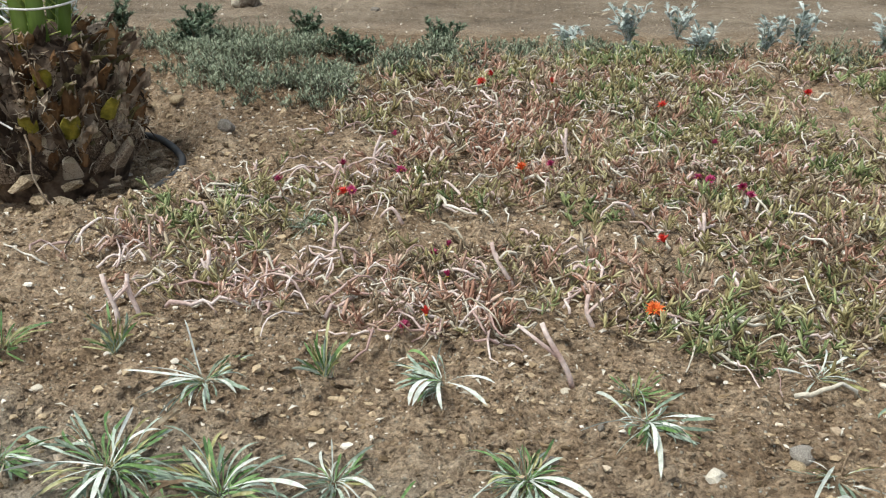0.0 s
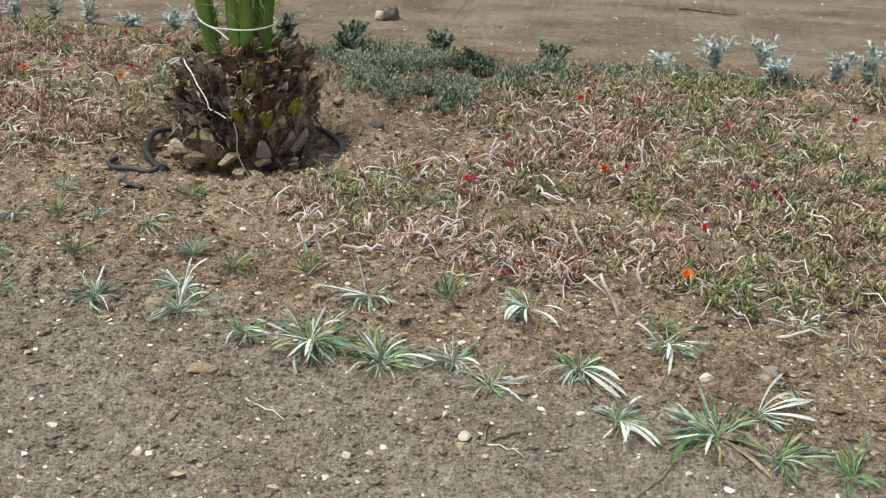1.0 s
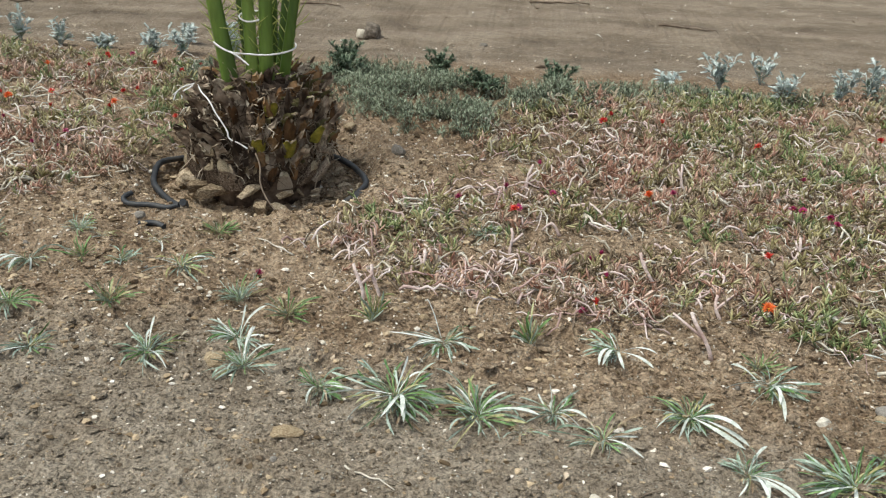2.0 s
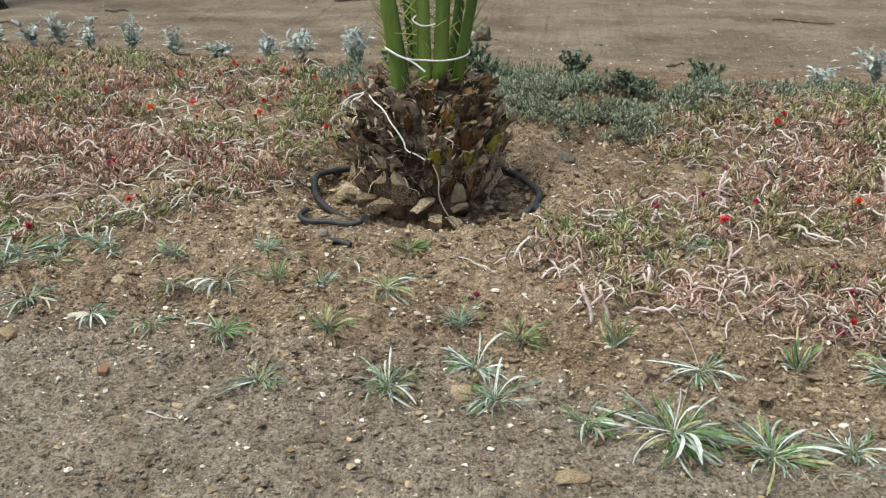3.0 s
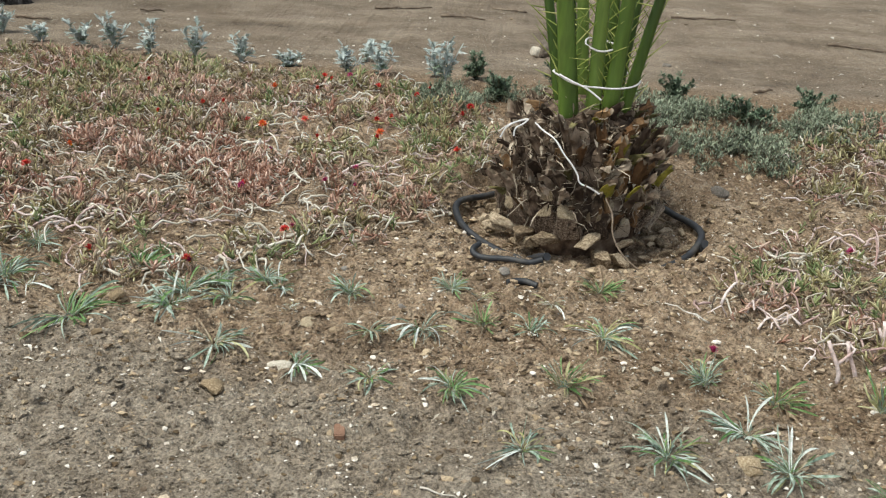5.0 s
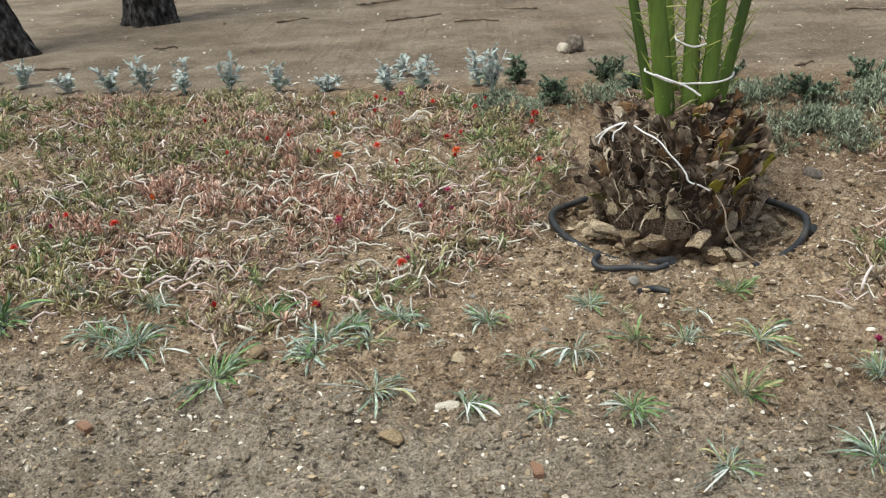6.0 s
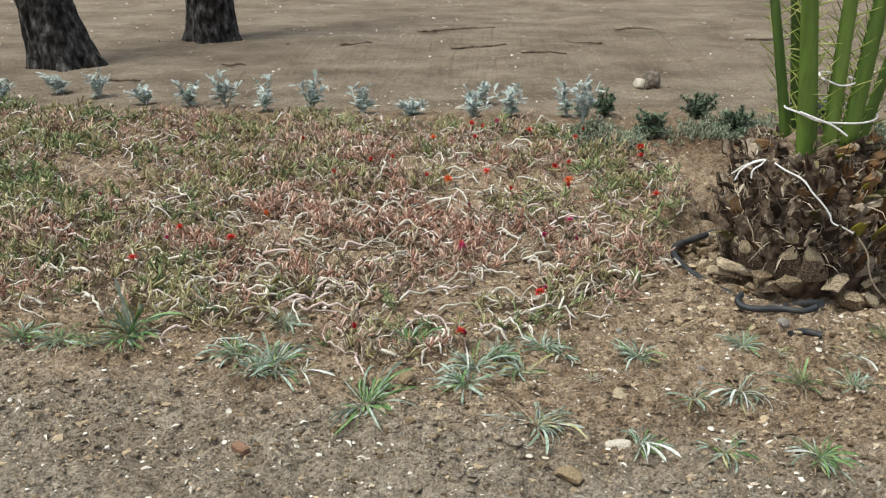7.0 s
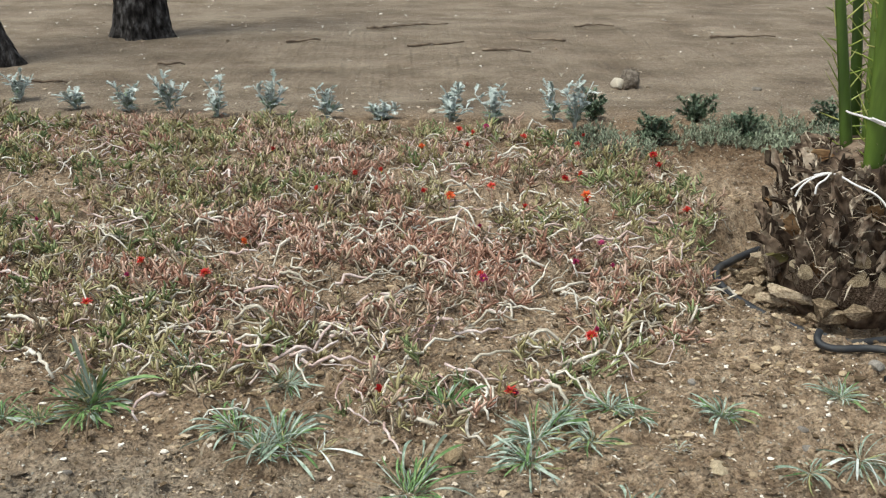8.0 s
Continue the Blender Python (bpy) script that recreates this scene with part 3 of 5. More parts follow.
def palm():
    top = new("palm")
    base_z = ground_z(*PALM)
    top.matrix_basis = pose(PALM[0], PALM[1], 0)
    tagged(top, "stocky young palm, shaggy brown stump and tied green stalks", "palm")
    g = np.random.default_rng(17)
    # core of the stump
    bm = bmesh.new()
    rings = []
    for z in np.linspace(base_z - 0.03, 0.41, 22):
        ring = []
        for k in range(40):
            a = 2 * math.pi * k / 40
            r = stump_radius(z) * (1 + 0.07 * noise.noise((math.cos(a) * 3, math.sin(a) * 3, z * 9)))
            ring.append(bm.verts.new((r * math.cos(a), r * math.sin(a), z)))
        rings.append(ring)
    for lo, hi in zip(rings, rings[1:]):
        for k in range(40):
            bm.faces.new((lo[k], lo[(k + 1) % 40], hi[(k + 1) % 40], hi[k]))
    bm.faces.new(rings[-1])
    bm.faces.new(rings[0][::-1])
    part("trunk", bm_mesh("trunk", bm, [BOOT]), top)

    # old leaf bases: broad tapering shells with a ragged end, overlapping row over row
    def boot_mesh(seed, length, width, thick, curl, rough=1.0):
        rg = random.Random(seed)
        off = Vector((rg.uniform(0, 9), rg.uniform(0, 9), rg.uniform(0, 9)))
        b = bmesh.new()
        rows = []
        n_up, across = 7, (-1, -0.62, -0.2, 0.2, 0.62, 1)
        tooth = [rg.uniform(-0.22, 0.14) * rough for _ in across]
        for i in range(n_up):
            s = i / (n_up - 1)
            w = width * (0.75 + 0.5 * s - 0.75 * s * s)
            t = thick * (1 - 0.45 * s)
            row = []
            for j, u in enumerate(across):
                dome = (1 - u * u) * t
                z = length * (s + tooth[j] * s**4)
                k = noise.noise(Vector((u * 2.2, s * 3, 0)) + off)
                lift = curl * s * s + 0.35 * thick * k
                row.append((b.verts.new((u * w / 2 + 0.06 * width * k, lift + dome, z)), b.verts.new((u * w / 2, lift + dome * 0.3 - t * 0.3, z))))
            rows.append(row)
        last = len(across) - 1
        for lo, hi in zip(rows, rows[1:]):
            for j in range(last):
                b.faces.new((lo[j][0], lo[j + 1][0], hi[j + 1][0], hi[j][0]))
                b.faces.new((lo[j + 1][1], lo[j][1], hi[j][1], hi[j + 1][1]))
            b.faces.new((lo[0][1], lo[0][0], hi[0][0], hi[0][1]))
            b.faces.new((lo[last][0], lo[last][1], hi[last][1], hi[last][0]))
        for j in range(last):
            b.faces.new((rows[-1][j][0], rows[-1][j + 1][0], rows[-1][j + 1][1], rows[-1][j][1])).material_index = 1
        bmesh.ops.recalc_face_normals(b, faces=b.faces)
        return b

    def stub_mesh(seed):
        """A thick stub with a slanting pale cut across its end, of unit width."""
        rg = random.Random(seed)
        off = Vector((rg.uniform(0, 9), rg.uniform(0, 9), rg.uniform(0, 9)))
        b = bmesh.new()
        rings, turns = [], 12
        slant, lean = rg.uniform(0.25, 0.55), rg.uniform(-0.25, 0.25)
        for i in range(5):
            s = i / 4
            ring = []
            for q in range(turns):
                a = 2 * math.pi * q / turns
                x, y = 0.5 * math.cos(a), 0.24 * math.sin(a) + 0.08 * math.cos(2 * a)
                z = 1.25 * s - (slant * y * 2 + lean * x) * s
                p = Vector((x * (1.15 - 0.5 * s * s), y * (1.15 - 0.35 * s), z))
                p *= 1 + 0.13 * noise.noise(p * 3.2 + off)
                ring.append(b.verts.new(p))
            rings.append(ring)
        for lo, hi in zip(rings, rings[1:]):
            for q in range(turns):
                b.faces.new((lo[q], lo[(q + 1) % turns], hi[(q + 1) % turns], hi[q]))
        b.faces.new(rings[0][::-1])
        mid = b.verts.new(sum((v.co for v in rings[-1]), Vector()) / turns + Vector((0, 0, 0.03)))
        for q in range(turns):
            b.faces.new((rings[-1][q], rings[-1][(q + 1) % turns], mid)).material_index = 1
        bmesh.ops.recalc_face_normals(b, faces=b.faces)
        return b

    shapes = ((1, 0.10, 0.085, 0.022, 0.030), (2, 0.12, 0.10, 0.026, 0.02), (3, 0.085, 0.075, 0.020, 0.045), (4, 0.135, 0.07, 0.018, 0.05), (5, 0.105, 0.105, 0.028, 0.025))
    grey = [bm_mesh("leaf_base", boot_mesh(*s), [BOOT, BOOT_CUT], False) for s in shapes]
    rust = [bm_mesh("leaf_base", boot_mesh(20 + s[0], *s[1:]), [m, BOOT_CUT], False) for s, m in zip(shapes, (BOOT_RUST, BOOT_RUST, BOOT_OLIVE, BOOT, BOOT_RUST))]
    fresh = [bm_mesh("leaf_base", boot_mesh(9 + s[0], *s[1:], 0.4), [BOOT_FRESH, BOOT_CUT], False) for s in shapes[:3]]
    stubs = [bm_mesh("leaf_stub", stub_mesh(40 + i), [BOOT, STUB_CUT], False) for i in range(6)]
    for row in range(11):
        z = 0.03 + row * 0.033
        count = int(28 - row * 0.9)
        for k in range(count):
            a = 2 * math.pi * (k + 0.5 * (row % 2)) / count + g.uniform(-0.09, 0.09)
            zz = z + g.uniform(-0.014, 0.014)
            if g.random() < 0.16:
                continue
            r = stump_radius(zz) - 0.012 + g.uniform(-0.01, 0.018)
            lean = g.uniform(-2, 14) + (g.uniform(8, 25) if g.random() < 0.15 else 0) + 10 * (row > 8)
            m = (pose(r * math.cos(a), r * math.sin(a), zz, 0, 0, math.degrees(a) - 90)
                 @ pose(0, 0, 0, -lean, g.uniform(-24, 24), g.uniform(-25, 25)) @ Matrix.Diagonal((g.uniform(0.25, 0.65), g.uniform(0.8, 1.6), g.uniform(0.45, 1.15) * (0.6 if row > 7 else 1), 1)))
            part("leaf_base", (grey if g.random() < 0.55 - 0.4 * math.cos(a + 0.5) else rust)[int(g.integers(5))], top, m=m)
    # thick cut stubs low on the stump
    for ring_r, z, count, lo, hi, tilt in ((0.262, 0.060, 19, 0.045, 0.08, 20), (0.270, 0.005, 18, 0.05, 0.09, 30)):
        for k in range(count):
            a = 2 * math.pi * (k + g.uniform(-0.3, 0.3)) / count
            if g.random() < 0.12:
                continue
            r, size = ring_r + g.uniform(-0.015, 0.015), g.uniform(lo, hi)
            m = (pose(r * math.cos(a), r * math.sin(a), z + g.uniform(-0.012, 0.012), 0, 0, math.degrees(a) - 90)
                 @ pose(0, -0.25 * size, -0.2 * size, -tilt + g.uniform(-12, 12), g.uniform(-14, 14), g.uniform(-20, 20)) @ Matrix.Scale(size, 4))
            part("leaf_stub", stubs[int(g.integers(6))], top, "dark leaf stub with a pale tan cut face", m=m)
    for n, (x, y, z, tilt) in enumerate(((0.067, -0.265, 0.15, 22), (0.245, -0.125, 0.155, 26), (0.018, -0.148, 0.345, 18), (0.1, -0.205, 0.27, 20), (0.16, -0.215, 0.12, 25))):
        a = math.atan2(y, x)
        part("leaf_base", fresh[n % 3], top, "yellow-green freshly trimmed leaf base", pose(x, y, z, 0, 0, math.degrees(a) - 90) @ pose(0, 0, 0, -tilt, 0, 0) @ Matrix.Scale(0.72, 4))
    # fibres between the leaf bases
    count = 900
    a = g.uniform(0, 2 * np.pi, count)
    z = g.uniform(0.03, 0.41, count)
    r = np.array([stump_radius(v) for v in z]) + g.uniform(0.0, 0.03, count)
    start = np.stack([r * np.cos(a), r * np.sin(a), z], -1)
    side = np.stack([-np.sin(a), np.cos(a), 0 * a], -1)
    outw = np.stack([np.cos(a), np.sin(a), 0 * a], -1)
    run = unit(side * g.normal(0, 0.9, count)[:, None] + outw * g.uniform(-0.1, 0.25, count)[:, None] + np.array([0, 0, 1.0]) * g.normal(0.0, 0.6, count)[:, None])
    length = g.uniform(0.03, 0.10, count)
    s = np.linspace(0, 1, 5)
    sag = np.array([0, 0, -1.0]) * (s**2)[None, :, None] * (length * g.uniform(0.0, 0.6, count))[:, None, None]
    paths = start[:, None] + run[:, None] * (s[None, :] * length[:, None])[:, :, None] + sag + g.normal(0, 0.004, (count, 5, 3))
    radii = (g.uniform(0.0006, 0.0024, count)[:, None] * np.array([0.8, 1, 1, 0.8, 0.35]))
    h = Heap()
    h.add(*tubes(paths, radii, 4))
    # torn strips of old sheath
    count = 900
    a, z = g.uniform(0, 2 * np.pi, count), g.uniform(0.05, 0.41, count)
    r = np.array([stump_radius(v) for v in z]) + g.uniform(0.01, 0.045, count)
    out = np.stack([np.cos(a), np.sin(a), 0 * a], -1)
    d = unit(out * g.uniform(0.0, 0.5, count)[:, None] + np.stack([-np.sin(a), np.cos(a), 0 * a], -1) * g.normal(0, 0.7, count)[:, None] + np.array([0, 0, 1.0]) * g.normal(0.2, 0.6, count)[:, None])
    ln = g.uniform(0.02, 0.06, count)
    h.add(*blades(np.stack([r * np.cos(a), r * np.sin(a), z], -1), d, ln, g.uniform(0.004, 0.014, count), g.uniform(-0.3, 0.3, count)))
    part("fibre", h.mesh("fibre", [FIBRE]), top, "tangled dry brown fibre between leaf bases", kind="stuff")

    # green stalks with their spines
    stalks = ((-0.045, -0.115, -0.095, -0.135, 0.035, 0.33), (0.03, -0.09, 0.03, -0.10, 0.027, 0.37), (0.085, -0.10, 0.11, -0.12, 0.029, 0.38), (0.135, -0.05, 0.225, -0.06, 0.022, 0.36),
              (-0.075, 0.0, -0.155, 0.02, 0.020, 0.36), (0.0, 0.03, -0.03, 0.05, 0.024, 0.38), (0.07, 0.04, 0.085, 0.07, 0.022, 0.38), (0.11, 0.0, 0.165, 0.03, 0.020, 0.38), (-0.03, 0.06, -0.07, 0.09, 0.020, 0.37))
    stalks = [(a - 0.022, b, c - 0.03, d, w, z) for a, b, c, d, w, z in stalks]
    for i, (x0, y0, x1, y1, wide, z0) in enumerate(stalks):
        k = 16
        s = np.linspace(0, 1, k)
        zz = z0 - 0.03 + 1.25 * s
        grow = (zz - z0) / 0.47
        px = x0 + (x1 - x0) * grow + 0.03 * np.sign(x1) * s**2
        py = y0 + (y1 - y0) * grow + 0.03 * np.sign(y1) * s**2
        b = bmesh.new()
        prev = None
        for j in range(k):
            w = wide * (1.0 - 0.55 * s[j]) * (1.15 if j == 0 else 1)
            ring = [b.verts.new((px[j] + w * c, py[j] + w * 0.62 * d, zz[j])) for c, d in ((-1, -0.2), (-0.72, -0.75), (0, -1), (0.72, -0.75), (1, -0.2), (0.6, 0.55), (0, 0.7), (-0.6, 0.55))]
            if prev:
                for q in range(8):
                    b.faces.new((prev[q], prev[(q + 1) % 8], ring[(q + 1) % 8], ring[q]))
            else:
                b.faces.new(ring[::-1])
            prev = ring
        b.faces.new(prev)
        stalk = part("stalk", bm_mesh("stalk", b, [STALK]), top, "smooth green frond stalk")
        m = 64
        j = np.linspace(0.02, 0.98, m)
        side = np.where(np.arange(m) % 2 == 0, -1.0, 1.0)
        w = wide * (1 - 0.55 * j)
        base = np.stack([np.interp(j, s, px) + side * w * 0.95, np.interp(j, s, py), np.interp(j, s, zz)], -1)
        d = unit(np.stack([side * g.uniform(0.25, 0.8, m), g.uniform(-0.7, 0.3, m), g.uniform(0.1, 1.0, m)], -1))
        ln = g.uniform(0.03, 0.11, m) * np.interp(j, [0, 0.12, 1], [0.35, 1, 1.2])
        p = base[:, None] + d[:, None] * (np.linspace(0, 1, 4)[None] * ln[:, None])[:, :, None]
        h = Heap()
        h.add(*tubes(p, np.outer(np.full(m, 0.0024), (1, 0.9, 0.6, 0.15)), 4))
        part("spine", h.mesh("spine", [SPINE]), stalk, "yellow-green needle spines", kind="stuff")
    return top


palm()


def curve_thing(name, points, radius, material, label, category, parent=None, closed=False, res=6):
    cu = bpy.data.curves.new(name, "CURVE")
    cu.dimensions, cu.bevel_depth, cu.bevel_resolution, cu.resolution_u, cu.use_fill_caps = "3D", radius, 3, res, True
    sp = cu.splines.new("BEZIER")
    sp.bezier_points.add(len(points) - 1)
    for p, co in zip(sp.bezier_points, points):
        p.co = co
        p.handle_left_type = p.handle_right_type = "AUTO"
    sp.use_cyclic_u = closed
    deps = bpy.context.evaluated_depsgraph_get()
    tmp = bpy.data.objects.new(name, cu)
    scene.collection.objects.link(tmp)
    deps.update()
    me = bpy.data.meshes.new_from_object(tmp.evaluated_get(deps))
    me.name = name
    bpy.data.objects.remove(tmp)
    me.materials.clear()
    me.materials.append(material)
    me.polygons.foreach_set("use_smooth", np.ones(len(me.polygons), bool))
    ob = new(name, me)
    if parent:
        ob.parent = parent
        return tagged(ob, label)
    return tagged(ob, label, category)


# white cord: a forked length draped over the stump, and the tie round the stalks
cord = new("cord")
tagged(cord, "frayed white cord draped over the palm stump", "cord")
curve_thing("strand", [(-0.545, 0.492, 0.338), (-0.512, 0.462, 0.353), (-0.465, 0.396, 0.338), (-0.425, 0.352, 0.322), (-0.392, 0.325, 0.282), (-0.372, 0.312, 0.262), (-0.345, 0.297, 0.225), (-0.338, 0.29, 0.205), (-0.300, 0.286, 0.188), (-0.270, 0.286, 0.170)], 0.0029, CORD, "", "", cord)
curve_thing("strand", [(-0.514, 0.462, 0.353), (-0.532, 0.448, 0.340), (-0.556, 0.440, 0.325), (-0.560, 0.436, 0.300)], 0.0028, CORD, "", "", cord)
curve_thing("strand", [(-0.514, 0.462, 0.354), (-0.562, 0.462, 0.338), (-0.590, 0.462, 0.315), (-0.604, 0.462, 0.285)], 0.0028, CORD, "", "", cord)
curve_thing("strand", [(-0.518, 0.468, 0.352), (-0.572, 0.478, 0.33), (-0.612, 0.480, 0.30)], 0.0024, CORD, "", "", cord)
tie = new("cord_tie")
tagged(tie, "white cord tied round the green palm stalks", "cord")
curve_thing("loop", [(-0.427, 0.465, 0.508), (-0.372, 0.442, 0.488), (-0.292, 0.455, 0.478), (-0.222, 0.462, 0.478), (-0.167, 0.505, 0.483), (-0.152, 0.58, 0.488), (-0.202, 0.665, 0.49), (-0.292, 0.69, 0.49), (-0.382, 0.67, 0.49), (-0.437, 0.58, 0.50)], 0.0032, CORD, "", "", tie, True)
curve_thing("loose_end", [(-0.427, 0.460, 0.512), (-0.387, 0.428, 0.50), (-0.332, 0.42, 0.478), (-0.287, 0.412, 0.448)], 0.0032, CORD, "", "", tie)
curve_thing("loop", [(-0.332, 0.488, 0.60), (-0.302, 0.478, 0.592), (-0.257, 0.49, 0.60), (-0.247, 0.56, 0.60), (-0.322, 0.60, 0.61), (-0.347, 0.54, 0.605)], 0.0032, CORD, "", "", tie, True)
curve_thing("dry_root", [(-0.245, 0.30, 0.15), (-0.222, 0.27, 0.11), (-0.216, 0.245, 0.055), (-0.19, 0.225, 0.005), (-0.155, 0.20, -0.025), (-0.115, 0.185, -0.045), (-0.08, 0.175, -0.045)], 0.0030, STEM_BROWN, "thin dry root trailing from the stump over clods", "root")

# black irrigation pipe round the basin
hose = new("irrigation_pipe")
tagged(hose, "black plastic irrigation pipe looped round the palm basin", "pipe")
def on_ground(x, y, lift):
    return (x, y, ground_z(x, y) + lift)


def laid(points, lift):
    """A smooth run over the ground through the given places."""
    p = np.array(points, float)
    t = np.linspace(0, len(p) - 1, 8 * len(p))
    k = np.clip(t.astype(int), 0, len(p) - 2)
    u = (t - k)[:, None]
    a, b, c, d = p[np.maximum(k - 1, 0)], p[k], p[k + 1], p[np.minimum(k + 2, len(p) - 1)]
    q = 0.5 * (2 * b + (c - a) * u + (2 * a - 5 * b + 4 * c - d) * u**2 + (3 * b - a - 3 * c + d) * u**3)
    z = np.convolve(np.pad(height(q[:, 0], q[:, 1]), 5, "edge"), np.full(11, 1 / 11), "valid") + lift
    return [(x, y, v) for (x, y), v in zip(q, z)]


curve_thing("pipe", laid(((-0.432, 0.035), (-0.470, 0.15), (-0.520, 0.225), (-0.605, 0.315), (-0.695, 0.418), (-0.738, 0.53), (-0.745, 0.61), (-0.69, 0.71), (-0.52, 0.86), (-0.31, 0.92), (-0.08, 0.86), (0.05, 0.72), (0.105, 0.60), (0.125, 0.49), (0.08, 0.375), (-0.02, 0.275), (-0.125, 0.225)), 0.031), 0.0125, PIPE, "", "", hose, res=2)
curve_thing("pipe", laid(((-0.445, 0.03), (-0.50, 0.022), (-0.555, 0.038), (-0.625, 0.044), (-0.662, 0.07), (-0.645, 0.105)), 0.016), 0.0095, PIPE, "", "", hose, res=2)
curve_thing("connector", [on_ground(0.112, 0.432, 0.012), on_ground(0.116, 0.410, 0.012), on_ground(0.124, 0.392, 0.010)], 0.019, PIPE, "black barbed connector", "", hose)
scrap = curve_thing("pipe_scrap", [on_ground(-0.55, -0.075, 0.008), on_ground(-0.50, -0.06, 0.012), on_ground(-0.46, -0.075, 0.008)], 0.010, PIPE, "short scrap of black pipe lying on soil", "pipe scrap")


# ---- strap-leaved rosettes along the front of the bed ----
def strap_mesh(name, upper, under, rise, droop, width, twist=0.0, seed=0, sweep=0.0):
    """A leaf of unit length along +x: narrow stalk, widest past the middle, folded along its midrib, felted underneath."""
    rg = random.Random(seed)
    k = 10
    x = z = 0.0
    e = radians(rise)
    bm = bmesh.new()
    rings = []
    for i in range(k):
        s = i / (k - 1)
        w = width * (0.26 + 1.15 * s**1.25 * (1 - s**6)) * (0.2 if i == k - 1 else 1) * 0.5
        a = radians(twist) * smooth(s, 0.15, 0.75) + rg.uniform(-0.1, 0.1)
        t = 0.06 * w + 0.003
        c, d = math.cos(a), math.sin(a)
        nx_, nz_ = -math.sin(e), math.cos(e)

        def at(u, v):
            uu, vv = u * c - v * d, u * d + v * c
            return bm.verts.new((x + nx_ * vv, uu + sweep * s * s, z + nz_ * vv))

        rings.append((at(-w, 0.28 * w), at(0, t), at(w, 0.28 * w), at(0, -t)))
        x += math.cos(e) / (k - 1)
        z += math.sin(e) / (k - 1)
        e += radians(droop - rise) / (k - 1) * (0.5 + s) + rg.uniform(-0.05, 0.05)
    for lo, hi in zip(rings, rings[1:]):
        for j in range(4):
            bm.faces.new((lo[j], lo[(j + 1) % 4], hi[(j + 1) % 4], hi[j])).material_index = int(j > 1)
    bm.faces.new(rings[0][::-1])
    bm.faces.new(rings[-1])
    return bm_mesh(name, bm, [upper, under], smooth_faces=False)


SHAPES = {"spear": (74, 44, 0.075, 30), "upright": (54, 2, 0.066, 35), "arch": (38, -44, 0.070, 25), "flat": (18, -16, 0.074, 30), "droop": (34, -66, 0.072, -40), "blade": (56, -8, 0.040, 25), "lying": (8, -10, 0.070, 60), "limp": (26, -50, 0.058, 130), "crook": (48, -95, 0.060, -60), "flip": (30, -52, 0.074, 165)}
HUES = {"green": (LEAF_GREEN, LEAF_SILVER), "silver": (LEAF_SILVER, LEAF_SILVER), "white": (LEAF_WHITE, LEAF_WHITE), "yellow": (LEAF_YELLOW, LEAF_YELLOW), "dry": (LEAF_DRY, LEAF_DRY)}
straps = {(s, h, k): strap_mesh(h + "_leaf", *m, *v, seed=i * 7 + j + 50 * k, sweep=(-0.26, -0.06, 0.18)[k]) for i, (s, v) in enumerate(SHAPES.items()) for j, (h, m) in enumerate(HUES.items()) for k in range(3)}
# what each sort of rosette is made of: leaves, shapes, hues, length as a share of its width
SORTS = {
    "lush": (50, "upright arch arch flat droop flat lying limp flip", "green green green green green silver silver silver yellow", 0.60, "lush green strap-leaved rosette with silvery undersides"),
    "green": (34, "upright arch blade arch flat limp", "green green green green silver", 0.60, "fresh green strap-leaved tuft on bare soil"),
    "silver": (34, "upright arch blade flat droop limp flip", "silver silver silver green green", 0.60, "silver-green strap-leaved rosette on bare soil"),
    "white": (27, "droop droop limp arch flat flip lying", "silver silver green silver green white", 0.62, "wilting rosette with white felted leaves on soil"),
    "pale": (26, "droop flat lying limp crook arch", "silver yellow dry silver green silver", 0.60, "half-withered pale yellowish rosette on dry soil"),
    "grass": (40, "blade blade blade upright spear", "green green green yellow dry", 0.62, "small grassy green tuft on bare soil"),
    "grey": (64, "blade blade upright blade arch", "silver silver silver silver green", 0.58, "fine grey-green feathery tuft on bare soil"),
    "sprout": (24, "spear spear upright spear", "green green green yellow", 0.78, "bright green upright tuft of young leaves"),
    "wilted": (15, "lying lying flat limp crook", "dry white silver yellow dry", 0.62, "wilted tuft of white and dry leaves on soil"),
}


def grow_leaf(top, mesh, root, roll, pitch, yaw, size):
    """One leaf of a plant, raised until it no longer dips into the soil."""
    for _ in range(9):
        m = root @ pose(0, 0, 0, roll, pitch, yaw) @ Matrix.Diagonal((*size, 1))
        ends = np.array([top.matrix_basis @ m @ mesh.vertices[i].co for i in (19, 27, 39)])
        if (ends[:, 2] > height(ends[:, 0], ends[:, 1]) + 0.003).all():
            break
        pitch -= 7
    part("leaf", mesh, top, m=m)


